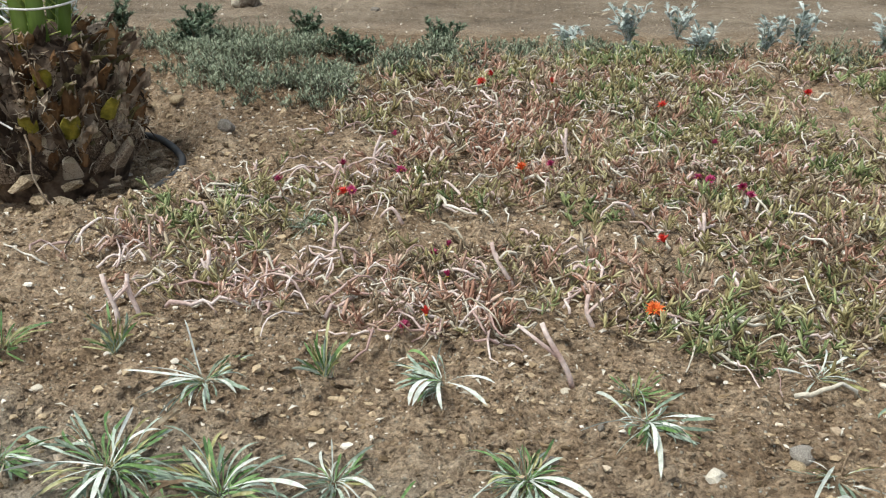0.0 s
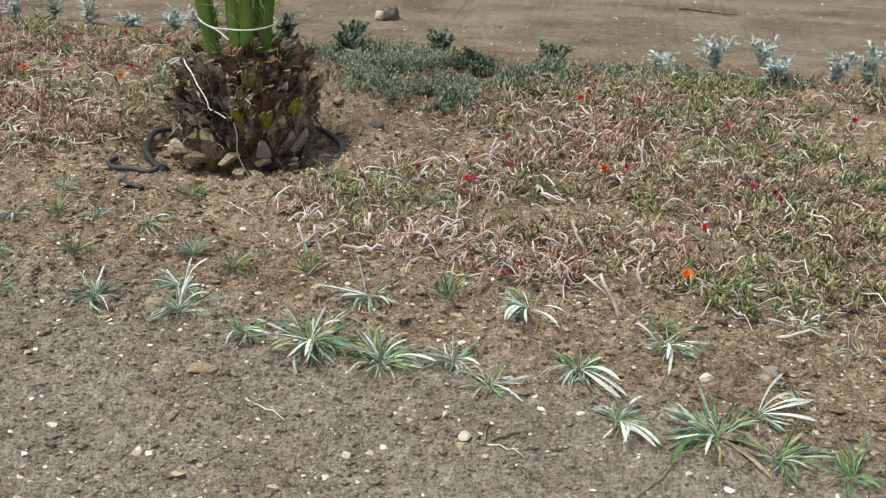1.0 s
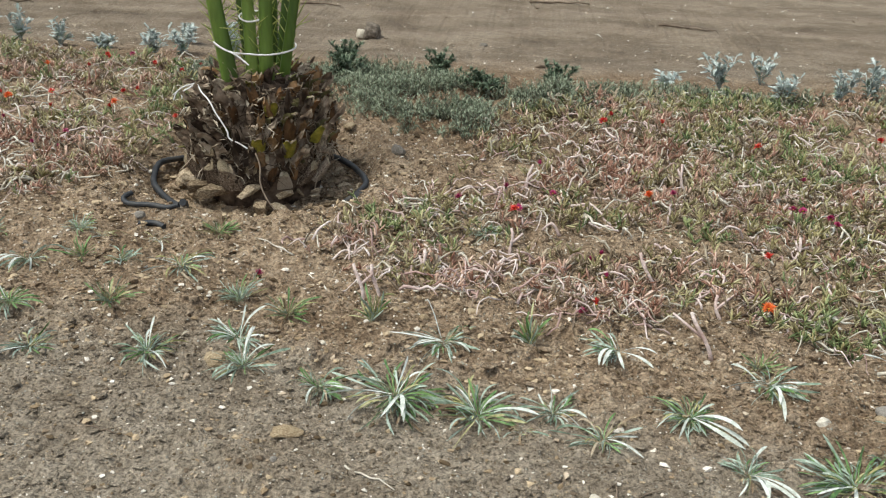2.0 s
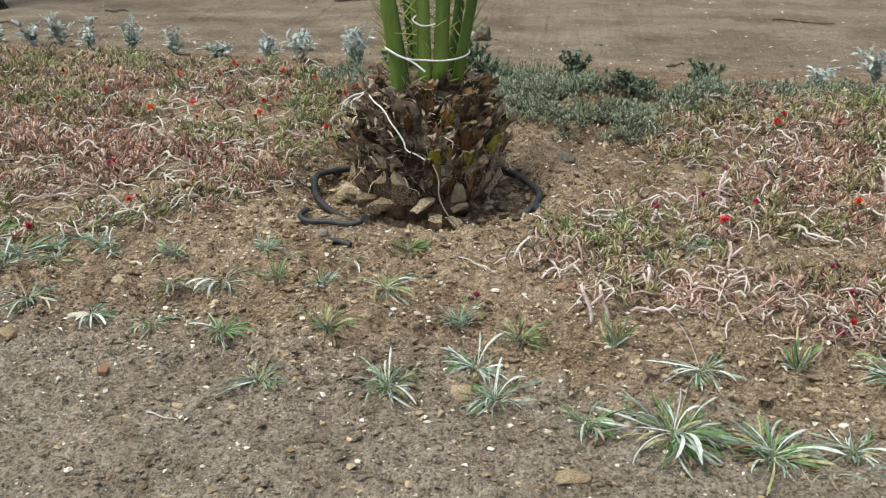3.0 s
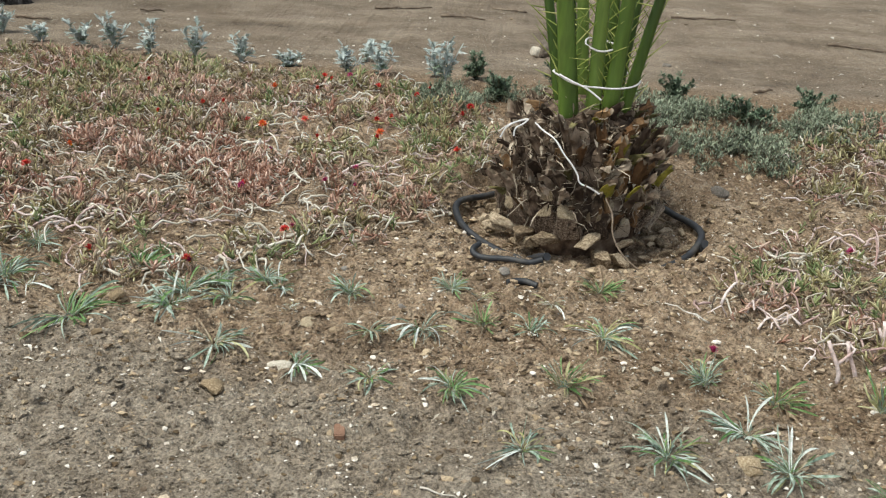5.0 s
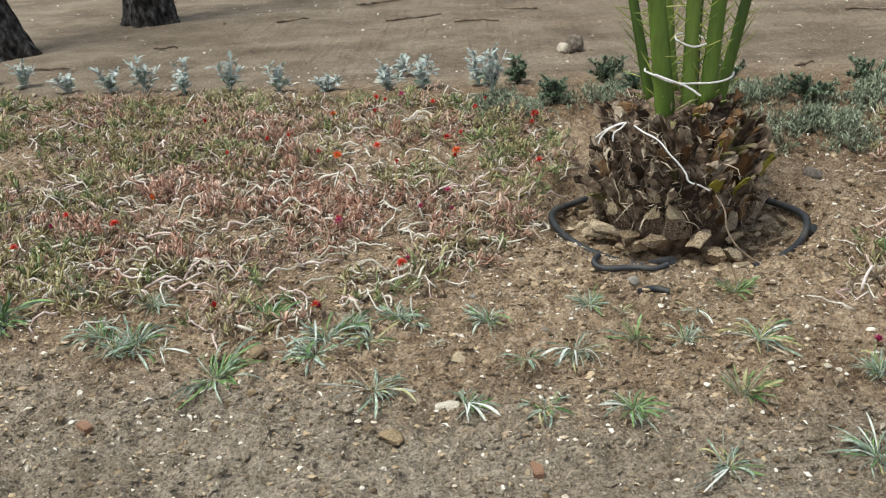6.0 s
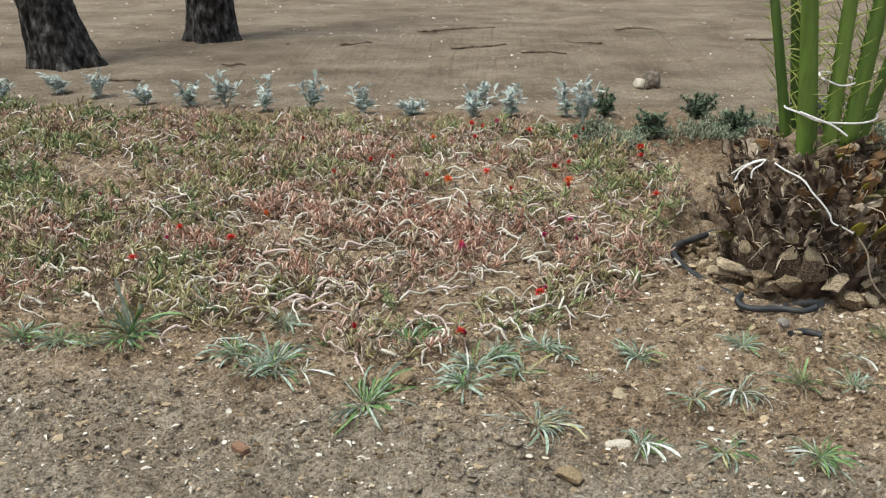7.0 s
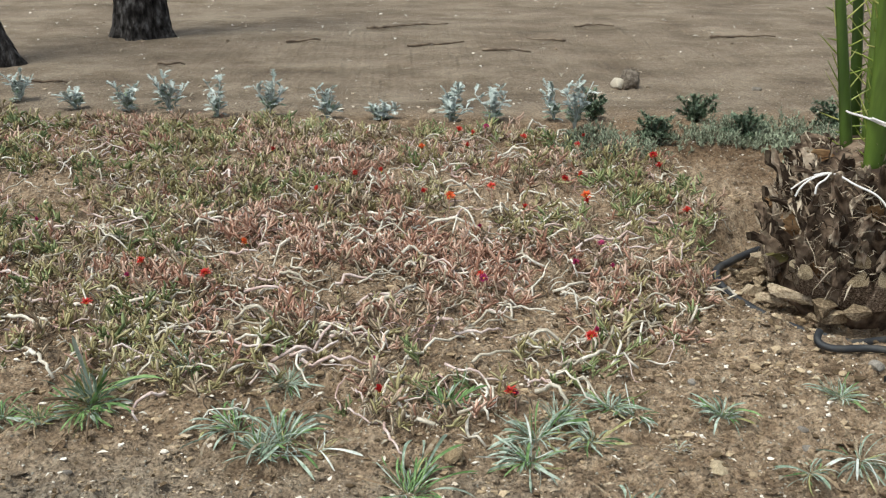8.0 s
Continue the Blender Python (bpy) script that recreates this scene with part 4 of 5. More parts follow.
def rosette(x, y, width, sort, seed, turned=()):
    """turned: long leaves that show their white felt, as (heading in degrees, length in metres, shape)."""
    count, shapes, hues, share, label = SORTS[sort]
    rg = random.Random(seed)
    shapes, hues = shapes.split(), hues.split()
    top = new("strap_leaf_plant")
    top.matrix_basis = pose(x, y, ground_z(x, y) + 0.002)
    tagged(top, label, "bedding plant", "plants along the front of the bed")
    sway_x, sway_y = rg.uniform(-10, 10), rg.uniform(-10, 10)
    # leaves stand in loose bunches, each fallen its own way
    bunches = [(rg.uniform(0, 360), rg.uniform(-14, 16), rg.uniform(0.6, 1.15)) for _ in range(7 + count // 10)]
    count = int(count * 2.5)
    for i in range(count):
        u = (i + 0.5) / count
        hue, shape = rg.choice(hues), rg.choice(shapes)
        if i % 6 == 5:
            hue, shape = rg.choice(("dry", "dry", "dry", "yellow")), rg.choice(("lying", "limp", "crook", "flat"))
        heading, tip, share_of = bunches[i % len(bunches)]
        length = width * share * (0.30 + 0.70 * u) * share_of * rg.uniform(0.6, 1.1)
        if shape in ("upright", "blade"):
            length *= 0.9
        broad = rg.uniform(0.6, 1.15) * (0.7 if sort == "grey" else 1) * min(1.5, max(0.75, 0.095 / length))
        r = rg.uniform(0.0, 0.10) * width
        root = pose(0, 0, 0, sway_x, sway_y, heading + rg.gauss(0, 24)) @ pose(r, rg.uniform(-0.03, 0.03) * width, rg.uniform(0, 0.008))
        pitch = tip - 12 + 18 * u + rg.uniform(-12, 12) - (26 if sort == "sprout" else 0)
        grow_leaf(top, straps[shape, hue, rg.randrange(3)], root, rg.uniform(-45, 45), pitch, rg.uniform(-25, 25), (length, length * broad, length))
    for heading, length, shape in turned:
        length *= 0.8
        grow_leaf(top, straps[shape, "white", rg.randrange(3)], pose(0, 0, 0.014, 0, 0, heading) @ pose(0.01, 0, 0), rg.uniform(-20, 20), rg.uniform(-8, 4), 0, (length, length * 1.05, length))
    return top


# leaves turned over to their white felt, by plant
TURNED = {
    (0.47, -0.98): ((222, 0.19, "flat"), (285, 0.20, "arch"), (276, 0.17, "arch"), (182, 0.20, "lying"), (300, 0.18, "flat"), (95, 0.13, "upright"), (60, 0.12, "arch")),
    (0.67, -1.03): ((12, 0.17, "flat"), (120, 0.10, "upright"), (150, 0.12, "arch"), (40, 0.1, "upright")),
    (1.02, -0.71): ((232, 0.16, "droop"), (252, 0.17, "droop"), (262, 0.16, "arch"), (318, 0.14, "flat"), (335, 0.12, "arch"), (115, 0.09, "arch")),
    (1.17, -0.98): ((245, 0.17, "arch"), (300, 0.19, "flat"), (312, 0.18, "flat"), (325, 0.17, "arch"), (262, 0.12, "droop")),
    (1.39, -0.81): ((222, 0.16, "flat"), (285, 0.19, "flat"), (270, 0.15, "arch")),
    (1.27, -1.17): ((265, 0.15, "arch"), (285, 0.15, "arch"), (300, 0.15, "flat"), (318, 0.15, "flat")),
    (1.49, -1.18): ((215, 0.14, "flat"), (240, 0.15, "arch")),
    (1.59, -1.09): ((75, 0.14, "upright"), (30, 0.16, "flat"), (15, 0.17, "flat"), (345, 0.15, "flat"), (55, 0.13, "arch")),
    (0.56, -0.72): ((145, 0.15, "upright"), (205, 0.17, "flat"), (212, 0.16, "lying"), (195, 0.13, "flat")),
    (0.01, -0.76): ((150, 0.12, "flat"), (170, 0.13, "flat"), (60, 0.13, "upright"), (75, 0.11, "upright"), (200, 0.10, "arch")),
    (0.07, -0.91): ((110, 0.13, "upright"), (80, 0.12, "upright"), (55, 0.11, "arch")),
    (-0.19, -0.89): ((70, 0.11, "upright"), (330, 0.13, "lying"), (100, 0.10, "arch")),
    (-0.50, -0.90): ((235, 0.15, "lying"), (245, 0.14, "flat"), (225, 0.12, "lying")),
    (-1.06, -0.63): ((300, 0.12, "flat"), (285, 0.11, "arch"), (265, 0.10, "droop"), (320, 0.13, "flat")),
    (-0.77, -0.40): ((215, 0.13, "droop"), (230, 0.13, "droop"), (315, 0.13, "droop"), (255, 0.12, "droop")),
    (-0.67, -0.69): ((150, 0.10, "arch"), (200, 0.10, "droop")),
    (0.85, -0.98): ((330, 0.12, "arch"), (300, 0.12, "droop"), (180, 0.13, "lying"), (110, 0.08, "upright")),
    (0.28, -0.97): ((250, 0.10, "droop"), (350, 0.10, "lying")),
    (0.96, -1.10): ((345, 0.11, "lying"), (15, 0.09, "lying"), (165, 0.1, "lying")),
    (1.75, -0.64): ((60, 0.10, "arch"), (20, 0.12, "arch"), (320, 0.1, "droop")),
    (-1.46, -0.40): ((20, 0.10, "lying"), (190, 0.13, "lying"), (80, 0.12, "upright")),
    (-1.90, -0.33): ((330, 0.12, "flat"), (200, 0.12, "lying"), (300, 0.1, "lying")),
    (-1.29, -0.56): ((182, 0.16, "lying"), (350, 0.13, "lying"), (195, 0.12, "lying")),
    (-0.29, -0.38): ((215, 0.14, "lying"), (200, 0.12, "flat"), (20, 0.10, "arch")),
    (-1.20, -0.22): ((250, 0.08, "droop"), (110, 0.09, "upright")),
}
seed = 100
# along the front, by sort: place and width
for sort, places in {
    "lush": ((0.47, -0.98, 0.34), (0.67, -1.03, 0.25), (1.49, -1.18, 0.27), (1.17, -0.98, 0.19)),
    "green": ((-0.67, -0.69, 0.16), (0.28, -0.97, 0.16), (1.62, -1.23, 0.19), (1.76, -1.27, 0.17), (-1.71, -0.47, 0.25), (-2.43, -0.16, 0.25), (-2.74, -0.14, 0.19), (-1.62, -0.17, 0.18), (-2.60, -0.20, 0.15)),
    "sprout": ((0.35, -0.63, 0.13), (0.79, -0.69, 0.14), (-2.43, -0.13, 0.2)),
    "silver": ((-0.19, -0.89, 0.19), (0.07, -0.91, 0.19), (-1.44, -0.33, 0.20), (-1.46, -0.40, 0.17), (-1.98, -0.30, 0.22), (-1.25, -0.19, 0.16), (-2.08, -0.26, 0.18), (-1.00, -0.21, 0.15)),
    "white": ((1.59, -1.09, 0.13), (0.01, -0.76, 0.19), (1.02, -0.71, 0.22), (1.39, -0.81, 0.21), (1.27, -1.17, 0.17), (-1.06, -0.63, 0.14), (0.85, -0.98, 0.16), (0.56, -0.72, 0.22), (-1.20, -0.22, 0.12)),
    "pale": ((-0.77, -0.40, 0.18), (-0.29, -0.38, 0.19), (-0.90, -0.46, 0.12), (-0.87, -0.66, 0.14), (-1.29, -0.56, 0.20), (-0.50, -0.90, 0.15), (0.96, -1.10, 0.16), (-1.32, -0.33, 0.18), (-0.48, -0.37, 0.12)),
    "grass": ((-0.40, -0.64, 0.19), (0.11, -0.62, 0.15), (-0.61, -0.37, 0.13), (-0.27, -0.07, 0.15), (-2.23, -0.01, 0.17), (1.38, -0.73, 0.12), (-2.51, -0.23, 0.12)),
    "grey": ((-0.05, -0.555, 0.17), (-0.71, -0.17, 0.13), (-1.99, -0.08, 0.14), (-1.38, -0.24, 0.15), (-2.02, -0.33, 0.15), (0.62, 0.02, 0.14)),
    "wilted": ((0.78, -1.07, 0.12), (1.75, -0.64, 0.17), (-1.14, -0.36, 0.10), (1.69, -0.93, 0.22), (-1.90, -0.33, 0.17), (-0.42, -0.22, 0.13), (-0.62, -0.20, 0.12), (1.9, -0.75, 0.17)),
}.items():
    for x, y, width in places:
        rosette(x, y, width * (1.0 if sort in ("lush", "white", "wilted") else 1.12), sort, seed, TURNED.get((x, y), ()))
        seed += 1


# ---- the creeping, finger-leaved carpets on both sides of the palm ----
def in_left(x, y):
    edge = 0.10 * vnoise(x * 3, y * 3, 21)
    front = np.interp(x, [-4.6, -2.6, -1.6, -1.0, -0.72], [0.15, -0.06, -0.22, -0.06, 0.62])
    back = np.interp(x, [-4.6, -3.0, -1.2, -0.72], [2.75, 2.35, 2.0, 1.45])
    return (x > -4.3 + 5 * edge) & (x < -0.70 + edge) & (y > front + edge) & (y < back + edge)


def in_right(x, y):
    edge = 0.09 * vnoise(x * 3, y * 3, 22)
    front = np.interp(x, [-0.15, 0.05, 0.35, 0.9, 1.3, 1.75, 3.4], [-0.12, -0.30, -0.48, -0.50, -0.50, -0.62, -0.75])
    left = np.interp(y, [-0.5, -0.2, 0.0, 0.45, 1.2, 1.8], [0.12, -0.04, 0.05, 0.42, 0.58, 1.15])
    return (x > left + edge) & (x < 3.1 + 5 * edge) & (y > front + edge) & (y < 1.80 + edge)


def carpet(name, inside, box, shoots, sticks, woody, seed, label, greens, blush, cover, shares, flush):
    g = np.random.default_rng(seed)
    top = new(name)
    tagged(top, label, "ground cover", kind="stuff")
    x_lo, x_hi, y_lo, y_hi = box

    def scatter(n, clump=1.0):
        x, y = g.uniform(x_lo, x_hi, n * 4), g.uniform(y_lo, y_hi, n * 4)
        thick = cover + 0.85 * vnoise(x * 4.6, y * 4.6, seed) + 0.35 * vnoise(x * 1.3, y * 1.3, seed + 1) + 0.35 * smooth(x, 1.3, 1.9)
        ok = inside(x, y) & (g.random(n * 4) < thick * clump)
        return x[ok][:n], y[ok][:n]

    # shoots: a short creeping stem with pairs of finger leaves
    x, y = scatter(shoots)
    n = len(x)
    z = height(x, y)
    az, el = g.uniform(0, 2 * np.pi, n), g.uniform(0.1, 1.15, n)
    d = dirs_from(az, el)
    stem = g.uniform(0.015, 0.06, n)
    tint = 0.22 + 0.56 * g.random(n) + 0.30 * vnoise(x * 2.4, y * 2.4, seed + 2) + 0.50 * vnoise(x * 9, y * 9, seed + 3)
    for bx, by, br in blush:
        tint = tint + flush * np.exp(-((x - bx) ** 2 + (y - by) ** 2) / br**2)
    sort = np.digitize(tint, greens)
    start = np.stack([x, y, z + 0.004 + 0.018 * g.random(n)], -1)
    foliage = Heap()
    mats = [ICE_GREEN, ICE_OLIVE, ICE_DRY, ICE_PINK]
    pairs = 7
    for kind in range(4):
        pick = sort == kind
        m = int(pick.sum())
        if not m:
            continue
        along = np.tile(np.linspace(0.1, 1.0, pairs), m)
        b = np.repeat(start[pick], pairs, 0) + np.repeat(d[pick] * stem[pick, None], pairs, 0) * along[:, None]
        turn = g.uniform(0, 2 * np.pi, m * pairs)
        lean = unit(np.repeat(d[pick], pairs, 0) * g.uniform(0.3, 1.5, m * pairs)[:, None] + dirs_from(turn, g.uniform(-0.1, 0.9, m * pairs)))
        length = g.uniform(0.016, 0.040, m * pairs) * np.repeat(g.uniform(0.65, 1.2, m), pairs)
        v, f, _ = fingers(b, lean, length, length * g.uniform(0.17, 0.27, m * pairs), g.uniform(-0.25, 0.45, m * pairs))
        foliage.add(v, f, kind)
    part("foliage", foliage.mesh("foliage", mats, True), top, "small plump green, olive and pinkish finger leaves", kind="stuff")

    # bare creeping stems
    def stems(n, len_lo, len_hi, r_lo, r_hi, arch, k=8):
        x, y = scatter(n)
        n = len(x)
        az = g.uniform(0, 2 * np.pi, n)
        length = g.uniform(len_lo, len_hi, n)
        s = np.linspace(0, 1, k)
        bend = g.normal(0, 1.3, n)
        wave = g.normal(0, 0.5, (n, 1)) * np.sin(s[None] * 6 + g.uniform(0, 6, (n, 1)))
        head = az[:, None] + bend[:, None] * s[None] + wave + np.cumsum(g.normal(0, 0.3, (n, k)), 1)
        step = length[:, None] / (k - 1)
        px = x[:, None] + np.cumsum(np.cos(head) * step, 1)
        py = y[:, None] + np.cumsum(np.sin(head) * step, 1)
        lift = (length * arch * g.uniform(0.1, 1.0, n))[:, None] * np.sin(np.pi * np.clip(s[None] * g.uniform(0.75, 1.25, (n, 1)), 0, 1))
        pz = height(px, py) + 0.006 + lift + g.normal(0, 0.0025, (n, k))
        r = g.uniform(r_lo, r_hi, n)[:, None] * np.linspace(1.0, 0.55, k)[None]
        return np.stack([px, py, pz], -1), r

    heap = Heap()
    for material, share in enumerate(shares):
        p, r = stems(int(sticks * share), 0.04, 0.14, 0.0014, 0.0036, 0.3)
        heap.add(*tubes(p, r, 5), material)
    p, r = stems(woody, 0.09, 0.22, 0.0026, 0.0048, 0.26, 9)
    p[:, :, 2] += 0.012
    heap.add(*tubes(p, r, 5), 0)
    for bx, by, br in blush:
        n = 28
        bxs, bys = bx + br * g.normal(0, 0.5, n), by + br * g.normal(0, 0.5, n)
        ok = inside(bxs, bys)
        bxs, bys = bxs[ok], bys[ok]
        n, k = len(bxs), 7
        s = np.linspace(0, 1, k)
        head = g.uniform(0, 2 * np.pi, (n, 1)) + g.normal(0, 1.2, (n, 1)) * s[None]
        step = g.uniform(0.05, 0.15, (n, 1)) / (k - 1)
        px, py = bxs[:, None] + np.cumsum(np.cos(head) * step, 1), bys[:, None] + np.cumsum(np.sin(head) * step, 1)
        pz = height(px, py) + 0.012 + g.uniform(0.0, 0.05, (n, 1)) * np.sin(np.pi * 0.8 * s[None])
        heap.add(*tubes(np.stack([px, py, pz], -1), g.uniform(0.0024, 0.0046, (n, 1)) * np.linspace(1, 0.6, k)[None], 5), 1 if bx > 0 else 0)
    part("stems", heap.mesh("stems", [STEM_PALE, STEM_PINK, STEM_BROWN], True), top, "tangle of pale, pinkish and brown creeping stems", kind="stuff")
    p, r = stems(woody, 0.08, 0.22, 0.0030, 0.0056, 0.24, 10)
    for i in range(len(p)):
        v, f = tubes(p[i:i + 1], r[i:i + 1], 6)
        part("woody_stem", put_mesh("woody_stem", v, f, [STEM_PALE if i % 3 else STEM_PINK], smooth_faces=True), top)
    return top


left = carpet("ice_plant_carpet", in_left, (-4.6, -0.6, -0.3, 2.8), 7200, 3000, 240, 31, "creeping ice plant with pale stems and red flowers", (0.35, 0.66, 0.86), ((-1.4, 0.6, 0.5), (-1.2, 0.2, 0.3), (-1.5, 1.4, 0.4), (-1.75, 0.9, 0.6)), 0.62, (0.40, 0.36, 0.24), 0.26)
right = carpet("ice_plant_carpet", in_right, (-0.15, 3.4, -0.85, 1.9), 5200, 2500, 230, 32, "creeping ice plant with pinkish stems and crimson flowers", (0.26, 0.58, 0.82), ((0.12, -0.20, 0.20), (0.35, -0.32, 0.28), (0.62, -0.36, 0.2), (0.98, -0.42, 0.22), (1.1, 0.9, 0.4), (0.75, 0.35, 0.25)), 0.62, (0.40, 0.38, 0.22), 0.38)


def flower_mesh(name, material, seed, openness):
    """Many narrow petals in two rings round a small eye."""
    g = np.random.default_rng(seed)
    heap = Heap()
    for ring, (count, el) in enumerate(((20, openness), (14, openness + 0.45))):
        az = np.arange(count) * 2 * np.pi / count + g.normal(0, 0.08, count)
        d = dirs_from(az, el + g.normal(0, 0.12, count))
        heap.add(*blades(d * 0.06 + np.array([0, 0, 0.0 + 0.05 * ring]), d, g.uniform(0.40, 0.55, count), np.full(count, 0.13), np.full(count, 0.25)), 0)
    a = np.arange(8) * np.pi / 4
    eye = np.concatenate([np.stack([0.1 * np.cos(a), 0.1 * np.sin(a), 0 * a + 0.10], -1), np.stack([0.07 * np.cos(a), 0.07 * np.sin(a), 0 * a + 0.17], -1)])
    heap.add(eye, [[i, (i + 1) % 8, 8 + (i + 1) % 8, 8 + i] for i in range(8)] + [list(range(8, 16))], 1)
    cup = np.concatenate([np.stack([0.09 * np.cos(a), 0.09 * np.sin(a), 0 * a + 0.06], -1), np.stack([0.05 * np.cos(a), 0.05 * np.sin(a), 0 * a - 0.14], -1)])
    heap.add(cup, [[8 + i, 8 + (i + 1) % 8, (i + 1) % 8, i] for i in range(8)] + [list(range(15, 7, -1))], 2)
    return heap.mesh(name, [material, PETAL_EYE, ICE_GREEN])


blooms = {hue: [flower_mesh("flower", m, 60 + i, o) for i, o in enumerate((0.35, 0.75, 1.05))] for hue, m in (("red", PETAL_RED), ("orange", PETAL_ORANGE), ("magenta", PETAL_MAGENTA))}


def flower(parent, x, y, hue, size, seed):
    rg = random.Random(seed)
    z = ground_z(x, y) + (rg.uniform(0.058, 0.08) if y > 0.0 else rg.uniform(0.03, 0.05))
    ob = part("flower", blooms[hue][rg.randrange(3)], parent, {"red": "bright red many-petalled flower", "orange": "orange-red many-petalled flower", "magenta": "crimson-magenta half-closed flower"}[hue],
              pose(x, y, z, rg.uniform(-35, 15), rg.uniform(-25, 25), rg.uniform(0, 260)) @ Matrix.Scale(size, 4))
    s = np.linspace(0, 1, 4)
    foot = np.array([x + rg.uniform(-0.02, 0.02), y + rg.uniform(-0.01, 0.02), ground_z(x, y)])
    v, f = tubes((foot + (np.array([x, y, z - 0.004]) - foot) * s[:, None])[None], np.full((1, 4), 0.0017), 5)
    part("flower_stalk", put_mesh("flower_stalk", v, f, [ICE_PINK], smooth_faces=True), parent)
    return ob


def laid_stem(parent, x0, y0, x1, y1, arch, radius, material, seed):
    """One thick woody stem between two places, lifted in the middle or raised at its far end."""
    g = np.random.default_rng(seed)
    s = np.linspace(0, 1, 9)
    side = np.array([-(y1 - y0), x1 - x0]) * g.uniform(-0.22, 0.22)
    px = x0 + (x1 - x0) * s + side[0] * np.sin(np.pi * s) + g.normal(0, 0.003, 9)
    py = y0 + (y1 - y0) * s + side[1] * np.sin(np.pi * s) + g.normal(0, 0.003, 9)
    pz = height(px, py) + 0.012 + arch * np.sin(np.pi * (0.08 + 0.84 * s)) + g.normal(0, 0.002, 9)
    v, f = tubes(np.stack([px, py, pz], -1)[None], (radius * np.linspace(1, 0.6, 9))[None], 7)
    part("woody_stem", put_mesh("woody_stem", v, f, [material], smooth_faces=True), parent)


for i, ends in enumerate(((-2.54, 0.34, -2.33, 0.36), (-2.01, 0.81, -1.85, 0.85), (-1.86, 0.93, -1.71, 0.96), (-1.65, 1.01, -1.48, 1.15), (-1.63, 0.88, -1.46, 0.85), (-1.76, 0.58, -1.60, 0.73), (-1.83, 0.31, -1.68, 0.42), (-1.90, 0.13, -1.80, 0.15), (-2.78, 0.30, -2.63, 0.20), (-2.66, 0.68, -2.57, 0.75), (-2.42, 0.84, -2.27, 1.07), (-2.11, 0.54, -1.99, 0.45), (-1.45, 1.21, -1.62, 1.18), (-2.16, 0.25, -2.04, 0.22), (-1.42, -0.14, -1.35, -0.22), (-2.23, 0.39, -2.12, 0.35), (-2.08, 0.07, -2.01, 0.24), (-2.65, 0.09, -2.55, -0.03), (-1.98, 1.60, -1.83, 1.68), (-1.31, 1.58, -1.17, 1.54), (-1.94, 0.17, -1.85, 0.16), (-1.41, 0.15, -1.29, 0.11), (-1.20, 0.24, -1.06, 0.20), (-2.66, 1.17, -2.56, 1.24), (-2.89, 0.28, -2.80, 0.26))):
    laid_stem(left, *ends, 0.03, 0.0060, STEM_PALE, 700 + i)
for i, ends in enumerate(((1.69, -0.70, 1.80, -0.71), (0.40, -0.47, 0.56, -0.43), (0.89, 0.30, 1.05, 0.14), (0.96, 0.20, 1.07, 0.07), (1.29, -0.24, 1.38, -0.24), (1.00, 0.93, 1.14, 0.97))):
    laid_stem(right, *ends, 0.035, 0.0055, STEM_PINK if i % 3 else STEM_PALE, 730 + i)

runner = random.Random(41)
for i in range(120):
    x, y, a = runner.uniform(-2.95, -0.95), runner.uniform(-0.1, 1.0), runner.uniform(-0.7, 0.7)
    length = runner.uniform(0.07, 0.19)
    if not bool(in_left(np.array(x), np.array(y - 0.05))):
        continue
    laid_stem(left, x, y, x + length * math.cos(a), y + length * math.sin(a), runner.uniform(0.008, 0.035), runner.uniform(0.0032, 0.0054), STEM_PINK if i % 5 < 2 else STEM_PALE, 900 + i)

runner = random.Random(43)
for i in range(110):
    x, y, a = runner.uniform(0.15, 2.3), runner.uniform(-0.5, 1.4), runner.uniform(0, 6.28)
    length = runner.uniform(0.05, 0.13)
    if not bool(in_right(np.array(x), np.array(y - 0.04))):
        continue
    laid_stem(right, x, y, x + length * math.cos(a), y + length * math.sin(a), runner.uniform(0.008, 0.045), runner.uniform(0.0032, 0.0056), STEM_PINK if i % 5 < 3 else STEM_PALE, 1100 + i)

# stems that stand up out of the carpet
for i, (x, y, tall, lean) in enumerate(((1.27, -0.68, 0.13, -0.06), (1.16, -0.29, 0.11, -0.05), (0.75, 0.43, 0.11, 0.02), (0.47, -0.33, 0.10, -0.02), (0.72, -0.10, 0.09, -0.01), (1.64, 0.0, 0.09, 0.02), (0.30, -0.48, 0.11, -0.03), (0.34, -0.47, 0.10, -0.02), (1.33, -0.43, 0.07, -0.01), (1.35, 0.52, 0.10, -0.02))):
    s = np.linspace(0, 1, 7)
    p = np.stack([x + lean * s + 0.006 * np.sin(s * 5 + i), y + 0.03 * s**2, ground_z(x, y) - 0.005 + tall * s], -1)
    v, f = tubes(p[None], (0.0065 * np.linspace(0.9, 0.75, 7))[None], 7)
    part("woody_stem", put_mesh("woody_stem", v, f, [STEM_PINK], smooth_faces=True), right)
    q = np.stack([p[3] + np.array([-0.085, 0.03, 0.055] if i == 0 else [0.035 - 0.05 * (i % 2), 0.01, 0.035]) * t for t in (0, 0.5, 1)])
    v, f = tubes(q[None], np.array([[0.0045, 0.004, 0.003]]), 6)
    part("woody_stem", put_mesh("woody_stem", v, f, [STEM_PINK], smooth_faces=True), right)

